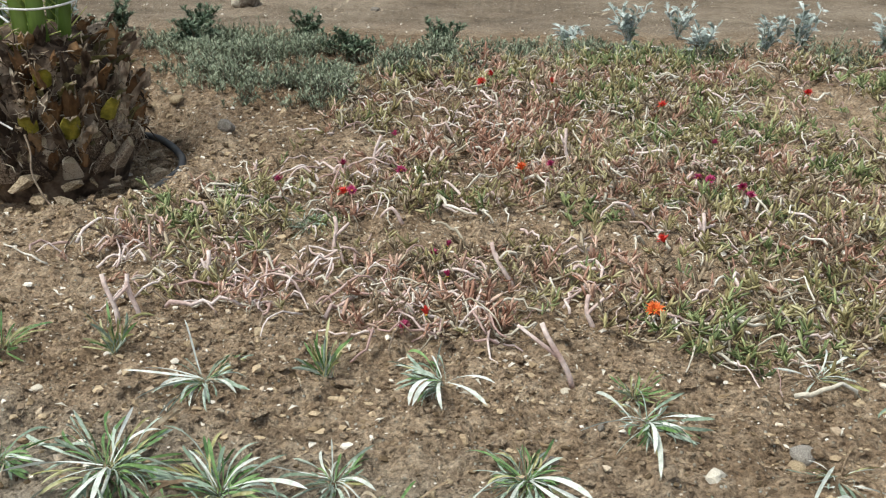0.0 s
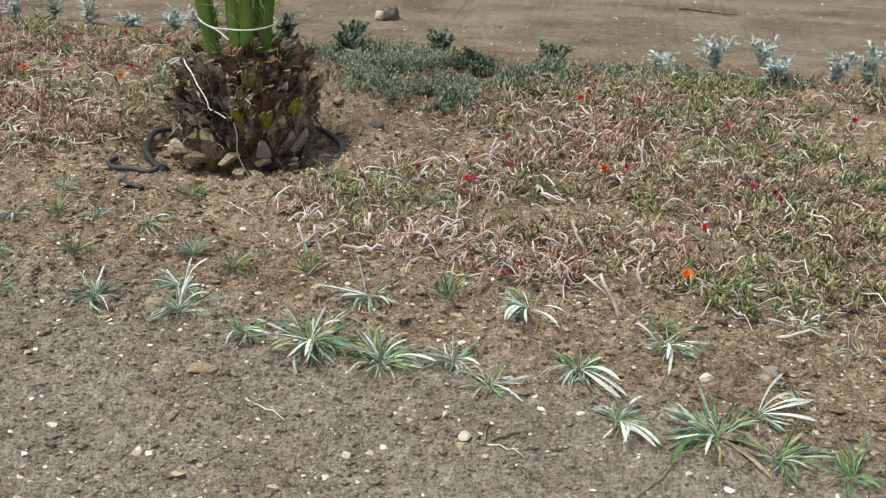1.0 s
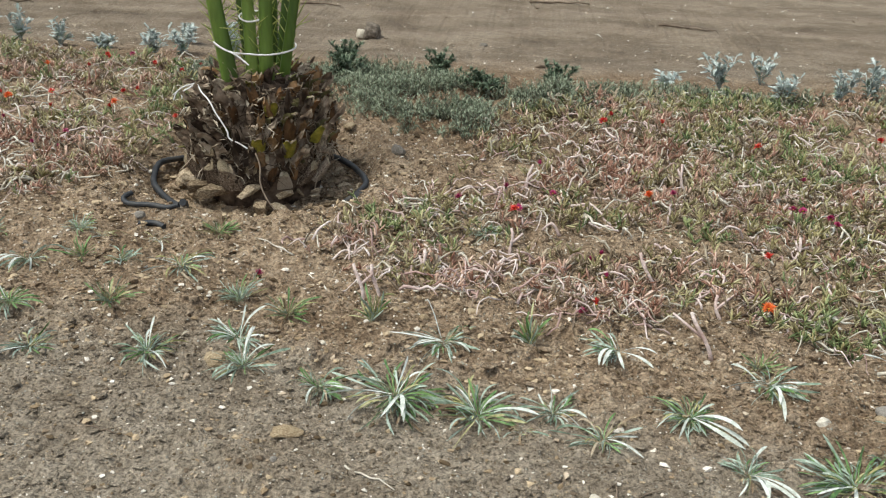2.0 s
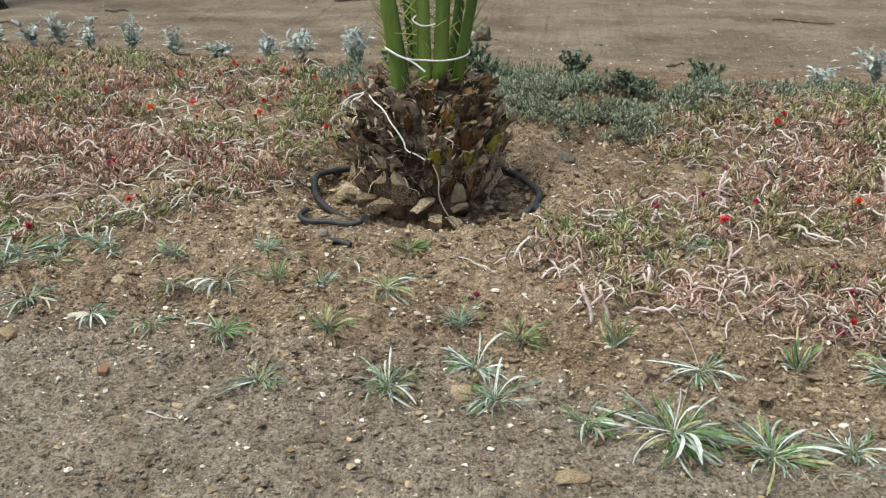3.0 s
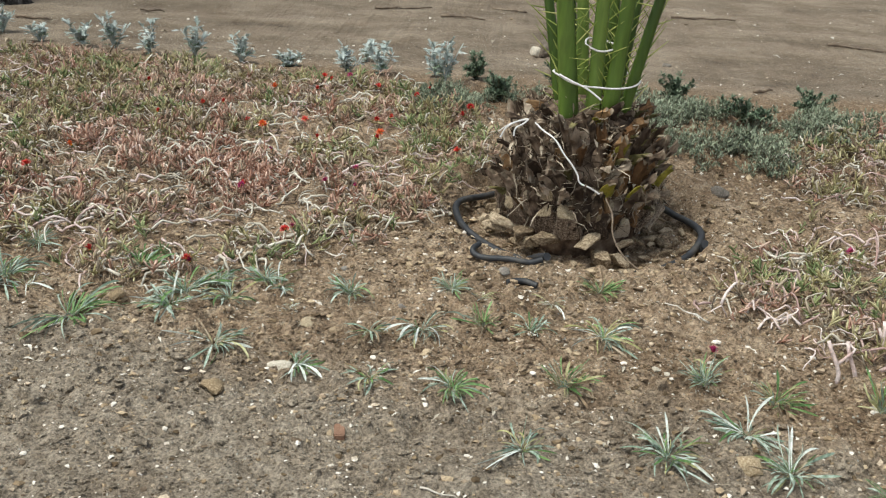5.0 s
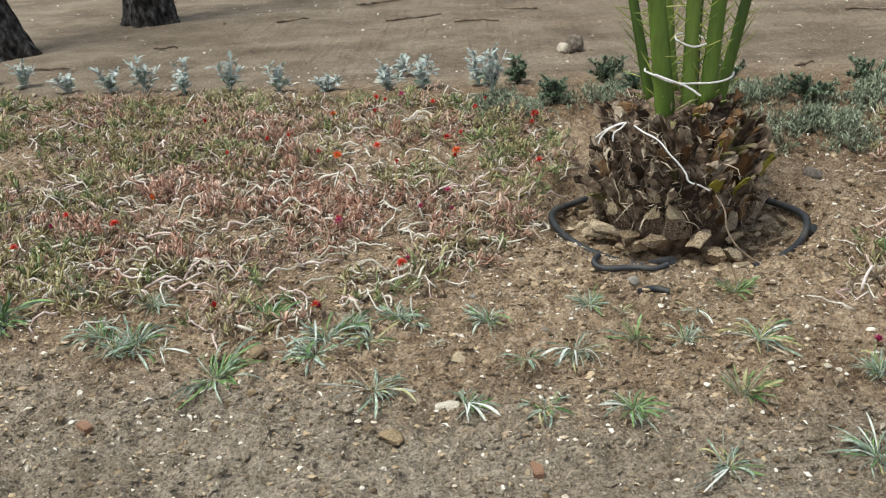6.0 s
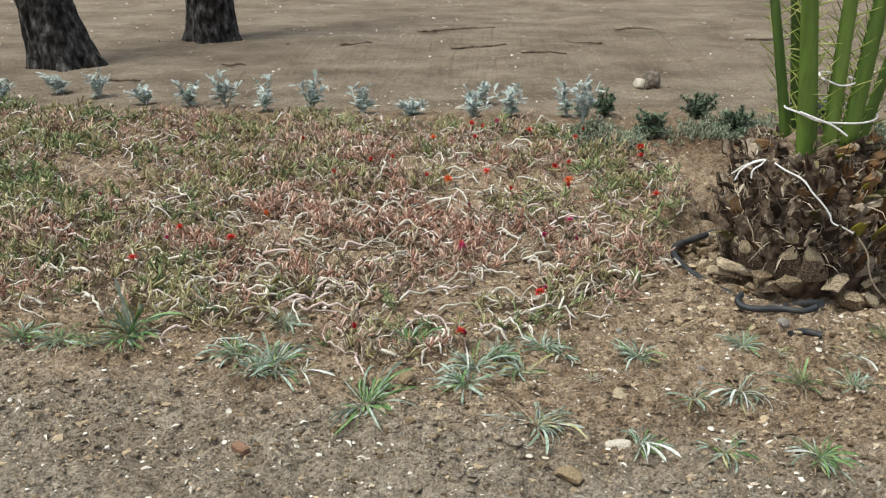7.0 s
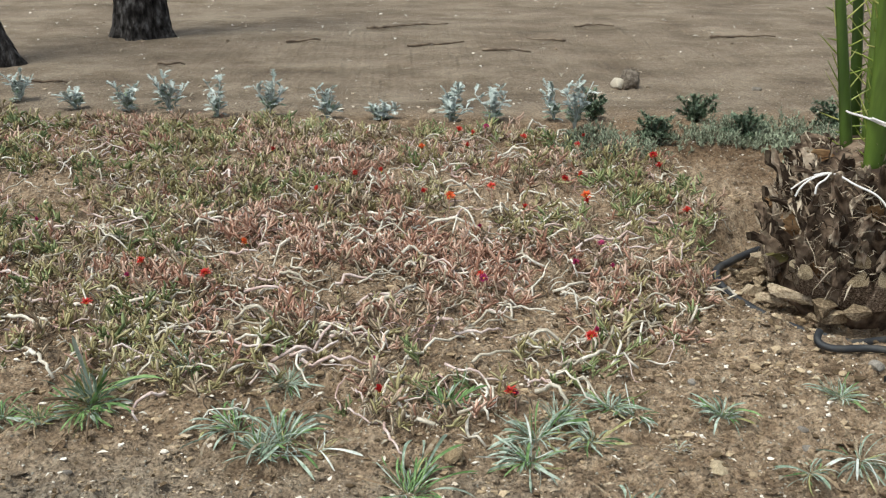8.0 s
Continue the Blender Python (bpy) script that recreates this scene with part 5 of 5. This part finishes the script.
seed = 500
for parent, hue, size, places in (
    (left, "red", 0.040, ((-1.43, 1.70), (-1.77, -0.19), (-2.27, 0.42), (-0.77, 0.88), (-1.08, 1.20), (-0.77, 1.24), (-1.48, 1.79), (-2.21, 1.43), (-1.09, 0.95), (-1.88, 1.20), (-1.79, 1.19), (-0.75, 1.42))),
    (left, "red", 0.036, ((-1.49, 0.44), (-1.21, 1.75), (-0.96, 1.75), (-1.46, 1.53), (-1.41, 1.05), (-1.32, 0.86), (-2.46, 0.48), (-1.01, 1.61), (-1.48, -0.20), (-1.13, 1.18), (-1.64, 1.03), (-2.01, 1.0), (-2.54, 0.23), (-1.25, 0.05))),
    (left, "orange", 0.042, ((-1.56, 0.95), (-1.64, 1.47), (-2.18, 0.59), (-1.09, 0.99))),
    (left, "magenta", 0.032, ((-1.12, 0.585), (-2.47, 0.38), (-2.88, 0.84), (-1.47, 0.75), (-1.10, 0.48), (-1.21, 0.49), (-1.79, -0.04), (-1.36, 1.83), (-1.49, 0.40), (-1.23, 0.07), (-1.47, -0.2))),
    (right, "orange", 0.046, ((1.20, 0.33), (1.46, -0.44))),
    (right, "red", 0.042, ((1.073, 1.10), (1.11, 1.14), (1.33, 1.14), (2.23, 1.06), (0.973, -0.49), (1.69, 0.88), (0.72, 0.07), (1.54, -0.09))),
    (right, "magenta", 0.036, ((1.01, -0.31), (0.93, -0.54), (1.79, 0.17), (0.97, -0.17), (1.81, 0.60), (1.69, 0.27), (1.73, 0.29), (0.68, 0.30), (0.80, 0.61), (0.85, 0.28), (0.52, 0.18), (1.0, -0.13), (-0.02, -0.46), (0.73, 0.12), (1.28, 0.30), (1.80, 0.13))),
):
    for x, y in places:
        flower(parent, x, y, hue, size, seed)
        seed += 1


# ---- feathery grey-green ground cover behind the palm ----
def feathery(name, ellipses, seed, tall, label):
    g = np.random.default_rng(seed)
    heap = Heap()
    for cx, cy, rx, ry, shoots in ellipses:
        a, r = g.uniform(0, 2 * np.pi, shoots), np.sqrt(g.random(shoots)) * (0.85 + 0.35 * np.abs(g.normal(0, 1, shoots)))
        x, y = cx + rx * r * np.cos(a), cy + ry * r * np.sin(a)
        keep = vnoise(x * 5.5, y * 5.5, seed + 9) + 0.5 * vnoise(x * 14, y * 14, seed + 4) + g.uniform(-0.3, 0.3, shoots) > -0.2
        x, y, r = x[keep], y[keep], r[keep]
        shoots = len(x)
        z = height(x, y)
        hgt = tall * g.uniform(0.6, 1.25, shoots) * np.clip(1 - 0.35 * r**2, 0.35, 1) * (0.75 + 0.35 * vnoise(x * 9, y * 9, seed))
        d = dirs_from(g.uniform(0, 2 * np.pi, shoots), g.uniform(0.6, 1.5, shoots))
        k = 15
        along = np.tile(np.linspace(0.1, 1, k), shoots)
        b = np.stack([x, y, z], -1).repeat(k, 0) + (d * hgt[:, None]).repeat(k, 0) * along[:, None]
        ld = unit(d.repeat(k, 0) * 0.6 + dirs_from(g.uniform(0, 2 * np.pi, shoots * k), g.uniform(-0.2, 0.9, shoots * k)))
        ln = g.uniform(0.010, 0.028, shoots * k)
        heap.add(*blades(b, ld, ln, ln * 0.26, np.full(shoots * k, 0.15)), 0)
        s = np.linspace(0, 1, 3)
        p = np.stack([x, y, z], -1)[:, None] + d[:, None] * (s[None] * hgt[:, None])[:, :, None]
        heap.add(*tubes(p, np.outer(np.full(shoots, 0.0013), (1, 0.8, 0.4)), 3), 1)
    return tagged(new(name, heap.mesh(name, [MAT_GREY, STEM_BROWN])), label, "ground cover", kind="stuff")


feathery("grey_groundcover", ((0.25, 1.50, 0.30, 0.40, 800), (0.05, 1.88, 0.34, 0.30, 620), (0.46, 1.20, 0.13, 0.20, 330), (0.60, 1.72, 0.34, 0.20, 480), (1.05, 1.72, 0.32, 0.15, 340), (-0.22, 1.92, 0.22, 0.22, 300), (0.80, 1.50, 0.26, 0.14, 260), (0.02, 1.5, 0.20, 0.24, 320), (1.45, 1.84, 0.32, 0.12, 300), (1.95, 1.78, 0.34, 0.15, 320), (2.5, 1.75, 0.3, 0.15, 220)), 71, 0.105, "low feathery grey-green cushions behind the palm")
feathery("grey_groundcover", ((-0.90, 1.74, 0.13, 0.20, 300), (-0.55, 1.85, 0.14, 0.14, 150), (-0.76, 1.56, 0.10, 0.09, 90)), 72, 0.095, "low feathery grey-green cushion beside red-flowered ice plant")


# ---- dry leaf bits strewn over the bed ----
def litter(n, seed, x_lo, x_hi, y_lo, y_hi, large, label):
    g = np.random.default_rng(seed)
    x, y = g.uniform(x_lo, x_hi, n), g.uniform(y_lo, y_hi, n)
    keep = np.hypot(x - PALM[0], y - PALM[1]) > 0.3
    x, y = x[keep], y[keep]
    n = len(x)
    ln = g.uniform(0.25, 1.0, n) * large
    h = Heap()
    for k in range(2):
        pick = np.arange(n) % 2 == k
        h.add(*blades(np.stack([x, y, height(x, y) + 0.004], -1)[pick], dirs_from(g.uniform(0, 2 * np.pi, n), g.uniform(-0.12, 0.3, n))[pick], ln[pick], (ln * g.uniform(0.15, 0.4, n))[pick], g.uniform(0.0, 0.4, n)[pick]), k)
    tagged(new("leaf_litter", h.mesh("leaf_litter", [ICE_DRY, STEM_PALE])), label, "leaf litter", kind="stuff")


litter(3800, 91, -3.2, 2.3, -0.85, 1.6, 0.030, "pale dry leaf fragments scattered over the soil")
litter(420, 92, -6.0, 3.6, 2.7, 8.0, 0.075, "dry brown leaf bits strewn on the far path")


# ---- dark little shrubs ----
def dark_shrub(x, y, width, tall, seed):
    g = np.random.default_rng(seed)
    top = new("dark_shrub")
    top.matrix_basis = pose(x, y, ground_z(x, y) - 0.004)
    tagged(top, "small bushy dark green shrub on bare soil", "shrub", "shrubs behind the palm")
    n = 26
    az, out = g.uniform(0, 2 * np.pi, n), np.sqrt(g.random(n)) * width * 0.46
    tips = np.stack([out * np.cos(az), out * np.sin(az), tall * g.uniform(0.22, 1.0, n) * (1 - 0.5 * (out / width) ** 2)], -1)
    s = np.linspace(0, 1, 5)
    for i in range(n):
        p = tips[i] * s[:, None] * np.array([1, 1, 1.0]) + np.array([0, 0, 1.0]) * (np.sin(np.pi * s) * 0.02)[:, None]
        v, f = tubes(p[None], np.linspace(0.003, 0.001, 5)[None], 5)
        branch = part("branch", put_mesh("branch", v, f, [STEM_BROWN], smooth_faces=True), top)
        m = 46
        along = g.uniform(0.10, 1.08, m)
        b = np.stack([np.interp(along, s, p[:, q]) for q in range(3)], -1)
        d = dirs_from(g.uniform(0, 2 * np.pi, m), g.uniform(-0.1, 1.2, m))
        ln = g.uniform(0.018, 0.038, m)
        part("leaves", put_mesh("leaves", *blades(b, d, ln, ln * 0.34, np.full(m, 0.2)), [SHRUB_DARK]), branch, kind="stuff")


for i, (x, y, width, tall) in enumerate(((-0.22, 1.89, 0.18, 0.17), (0.25, 2.09, 0.15, 0.18), (0.51, 1.66, 0.22, 0.15), (0.90, 1.95, 0.17, 0.18), (-0.77, 2.45, 0.14, 0.17), (-0.31, 2.29, 0.17, 0.16), (-0.64, 1.82, 0.16, 0.15))):
    dark_shrub(x, y, width * 1.3, tall * 0.88, 80 + i)


# ---- silver, felted plants along the back of the bed ----
def lobed_leaf(g, b, d, length, heap, mat):
    """A pinnate leaf: a rib with blunt lobes on both sides."""
    a, up = frames_of(d[None])
    a, up = a[0], up[0]
    bases, dirs, lens, wid = [b], [d], [length], [length * 0.34]
    for s in (0.3, 0.52, 0.74):
        for side in (-1, 1):
            bases.append(b + d * length * s)
            dirs.append(unit(d * 0.75 + a * side + up * 0.15))
            lens.append(length * 0.42 * (1.15 - 0.4 * s))
            wid.append(length * 0.2)
    heap.add(*blades(np.array(bases), np.array(dirs), np.array(lens), np.array(wid), np.full(7, 0.12)), mat)


def silver_plant(x, y, width, tall, seed, stems):
    g = np.random.default_rng(seed)
    top = new("silver_plant")
    top.matrix_basis = pose(x, y, ground_z(x, y) - 0.004)
    tagged(top, "silvery white felted plant with lobed leaves" if tall > 0.16 else "low silvery white felted plant, sparse", "bedding plant", "silver plants along the back of the bed")
    for i in range(stems):
        az = g.uniform(0, 2 * np.pi)
        r = g.uniform(0.1, 0.55) * width
        h = tall * g.uniform(0.5, 1.0)
        s = np.linspace(0, 1, 6)
        p = np.stack([r * np.cos(az) * s, r * np.sin(az) * s, h * s**0.85], -1) + g.normal(0, 0.003, (6, 3))
        p[0] = (0, 0, 0)
        v, f = tubes(p[None], np.linspace(0.0038, 0.002, 6)[None], 5)
        stem = part("stem", put_mesh("stem", v, f, [SILVER_FELT], smooth_faces=True), top)
        heap = Heap()
        for _ in range(12):
            t = g.uniform(0.03, 1.0) ** 0.8
            b = np.array([np.interp(t, s, p[:, q]) for q in range(3)])
            lobed_leaf(g, b, dirs_from(np.array(g.uniform(0, 2 * np.pi)), np.array(g.uniform(-0.3, 1.1))), g.uniform(0.030, 0.062), heap, 0 if t > 0.45 or g.random() < 0.4 else 1)
        part("leaves", heap.mesh("leaves", [SILVER_FELT, SILVER_GREEN]), stem, kind="stuff")


row = ((-4.05, 3.15, 0.16, 0.15), (-3.77, 3.02, 0.15, 0.18), (-3.36, 2.73, 0.14, 0.13), (-3.09, 2.66, 0.18, 0.18), (-2.87, 2.62, 0.15, 0.24), (-2.61, 2.47, 0.14, 0.22), (-2.36, 2.50, 0.16, 0.20),
       (-2.08, 2.44, 0.12, 0.16), (-1.82, 2.47, 0.17, 0.12), (-1.48, 2.40, 0.15, 0.16), (-1.28, 2.33, 0.17, 0.20), (-0.98, 2.35, 0.14, 0.20), (-0.92, 2.15, 0.15, 0.26), (-4.33, 2.95, 0.15, 0.14),
       (1.43, 2.02, 0.14, 0.14), (1.74, 2.08, 0.17, 0.19), (2.02, 2.40, 0.13, 0.20), (2.01, 1.84, 0.15, 0.20), (2.34, 2.04, 0.18, 0.22), (2.50, 2.06, 0.15, 0.24), (-1.44, 2.85, 0.12, 0.14), (2.85, 1.98, 0.16, 0.2))
for i, (x, y, width, tall) in enumerate(row):
    silver_plant(x, y, width * 1.15, tall * 0.9, 200 + i, 5 if width < 0.15 else 7)


# ---- twigs on the ground ----
def twig(x, y, length, turn, r, material, seed, label, fork=False):
    g = np.random.default_rng(seed)
    top = new("twig")
    tagged(top, label, "twig")
    for j in range(2 if fork else 1):
        k = 7
        s = np.linspace(0, 1, k)
        a = radians(turn) + (0.5 if j else 0) + np.cumsum(g.normal(0, 0.14, k))
        L = length * (0.6 if j else 1)
        px, py = x + np.cumsum(np.cos(a)) * L / k, y + np.cumsum(np.sin(a)) * L / k
        pz = height(px, py) + r * 1.2 + 0.004 * g.random(k)
        v, f = tubes(np.stack([px, py, pz], -1)[None], (r * np.linspace(1, 0.5, k))[None], 5)
        part("stick", put_mesh("stick", v, f, [material], smooth_faces=True), top)


for i, (x, y, length, turn, r) in enumerate(((0.98, -1.33, 0.13, 50, 0.003), (0.97, -1.33, 0.11, 15, 0.0025), (1.30, -1.42, 0.16, 70, 0.003), (-0.72, -1.07, 0.10, 5, 0.0025), (-0.78, -1.12, 0.13, -15, 0.0028), (0.38, -1.25, 0.16, -40, 0.003), (-0.22, -1.2, 0.09, 10, 0.0025))):
    twig(x, y, length, turn, r, STEM_PALE if i % 2 else STEM_BROWN, 300 + i, "thin dry brown twig lying on bare soil", i == 0)
for i, (x, y, length, turn) in enumerate(((-1.75, 4.72, 0.55, -4), (-2.1, 5.5, 0.8, 3), (-1.2, 4.55, 0.4, 2), (-0.45, 4.9, 0.35, 150), (-0.35, 5.6, 0.4, 20), (0.75, 2.62, 0.12, -8), (-4.0, 3.55, 0.35, -10), (-2.6, 4.9, 0.3, 8), (1.6, 4.3, 0.5, -3), (0.6, 5.2, 0.6, 4), (-3.3, 4.0, 0.2, 5))):
    twig(x, y, length, turn, 0.011, STEM_BROWN, 330 + i, "dark fallen stick lying on the far path")


# ---- two trees beyond the far path ----
def tree(x, y, radius, lean_x, seed):
    top = new("tree")
    top.matrix_basis = pose(x, y, ground_z(x, y) - 0.05)
    tagged(top, "dark rough-barked tree trunk on bare earth", "tree", "trees beyond the path")
    bm = bmesh.new()
    rings, sides = [], 90
    for i in range(100):
        h = 3.4 * (i / 99) ** 1.6
        ring = []
        for k in range(sides):
            a = 2 * math.pi * k / sides
            flare = 1 + 0.55 * math.exp(-h / 0.13) * (0.7 + 0.5 * math.sin(a * 5 + seed))
            furrow = 1 + 0.10 * noise.noise((math.cos(a) * 5 + seed, math.sin(a) * 5, h * 1.6)) + 0.09 * noise.noise((math.cos(a) * 12, math.sin(a) * 12 + seed, h * 3.5)) + 0.05 * noise.noise((math.cos(a) * 26, math.sin(a) * 26 + seed, h * 12))
            r = radius * (1 - 0.1 * h) * flare * furrow
            ring.append(bm.verts.new((r * math.cos(a) + lean_x * h, r * math.sin(a), h)))
        rings.append(ring)
    for lo, hi in zip(rings, rings[1:]):
        for k in range(sides):
            bm.faces.new((lo[k], lo[(k + 1) % sides], hi[(k + 1) % sides], hi[k]))
    bm.faces.new(rings[-1])
    part("trunk", bm_mesh("trunk", bm, [BARK]), top)
    g = np.random.default_rng(seed)
    for i in range(4):
        s = np.linspace(0, 1, 8)
        az = i * 1.6 + g.uniform(0, 0.6)
        p = np.stack([lean_x * 3.2 + np.cos(az) * s * 1.3, np.sin(az) * s * 1.3, 3.2 + 1.3 * s**0.8], -1) + g.normal(0, 0.03, (8, 3)) * s[:, None]
        v, f = tubes(p[None], (radius * np.linspace(0.5, 0.15, 8))[None], 10)
        part("limb", put_mesh("limb", v, f, [BARK], smooth_faces=True), top)


tree(-3.66, 5.2, 0.185, 0.0, 3)
tree(-4.42, 4.12, 0.20, -0.22, 8)
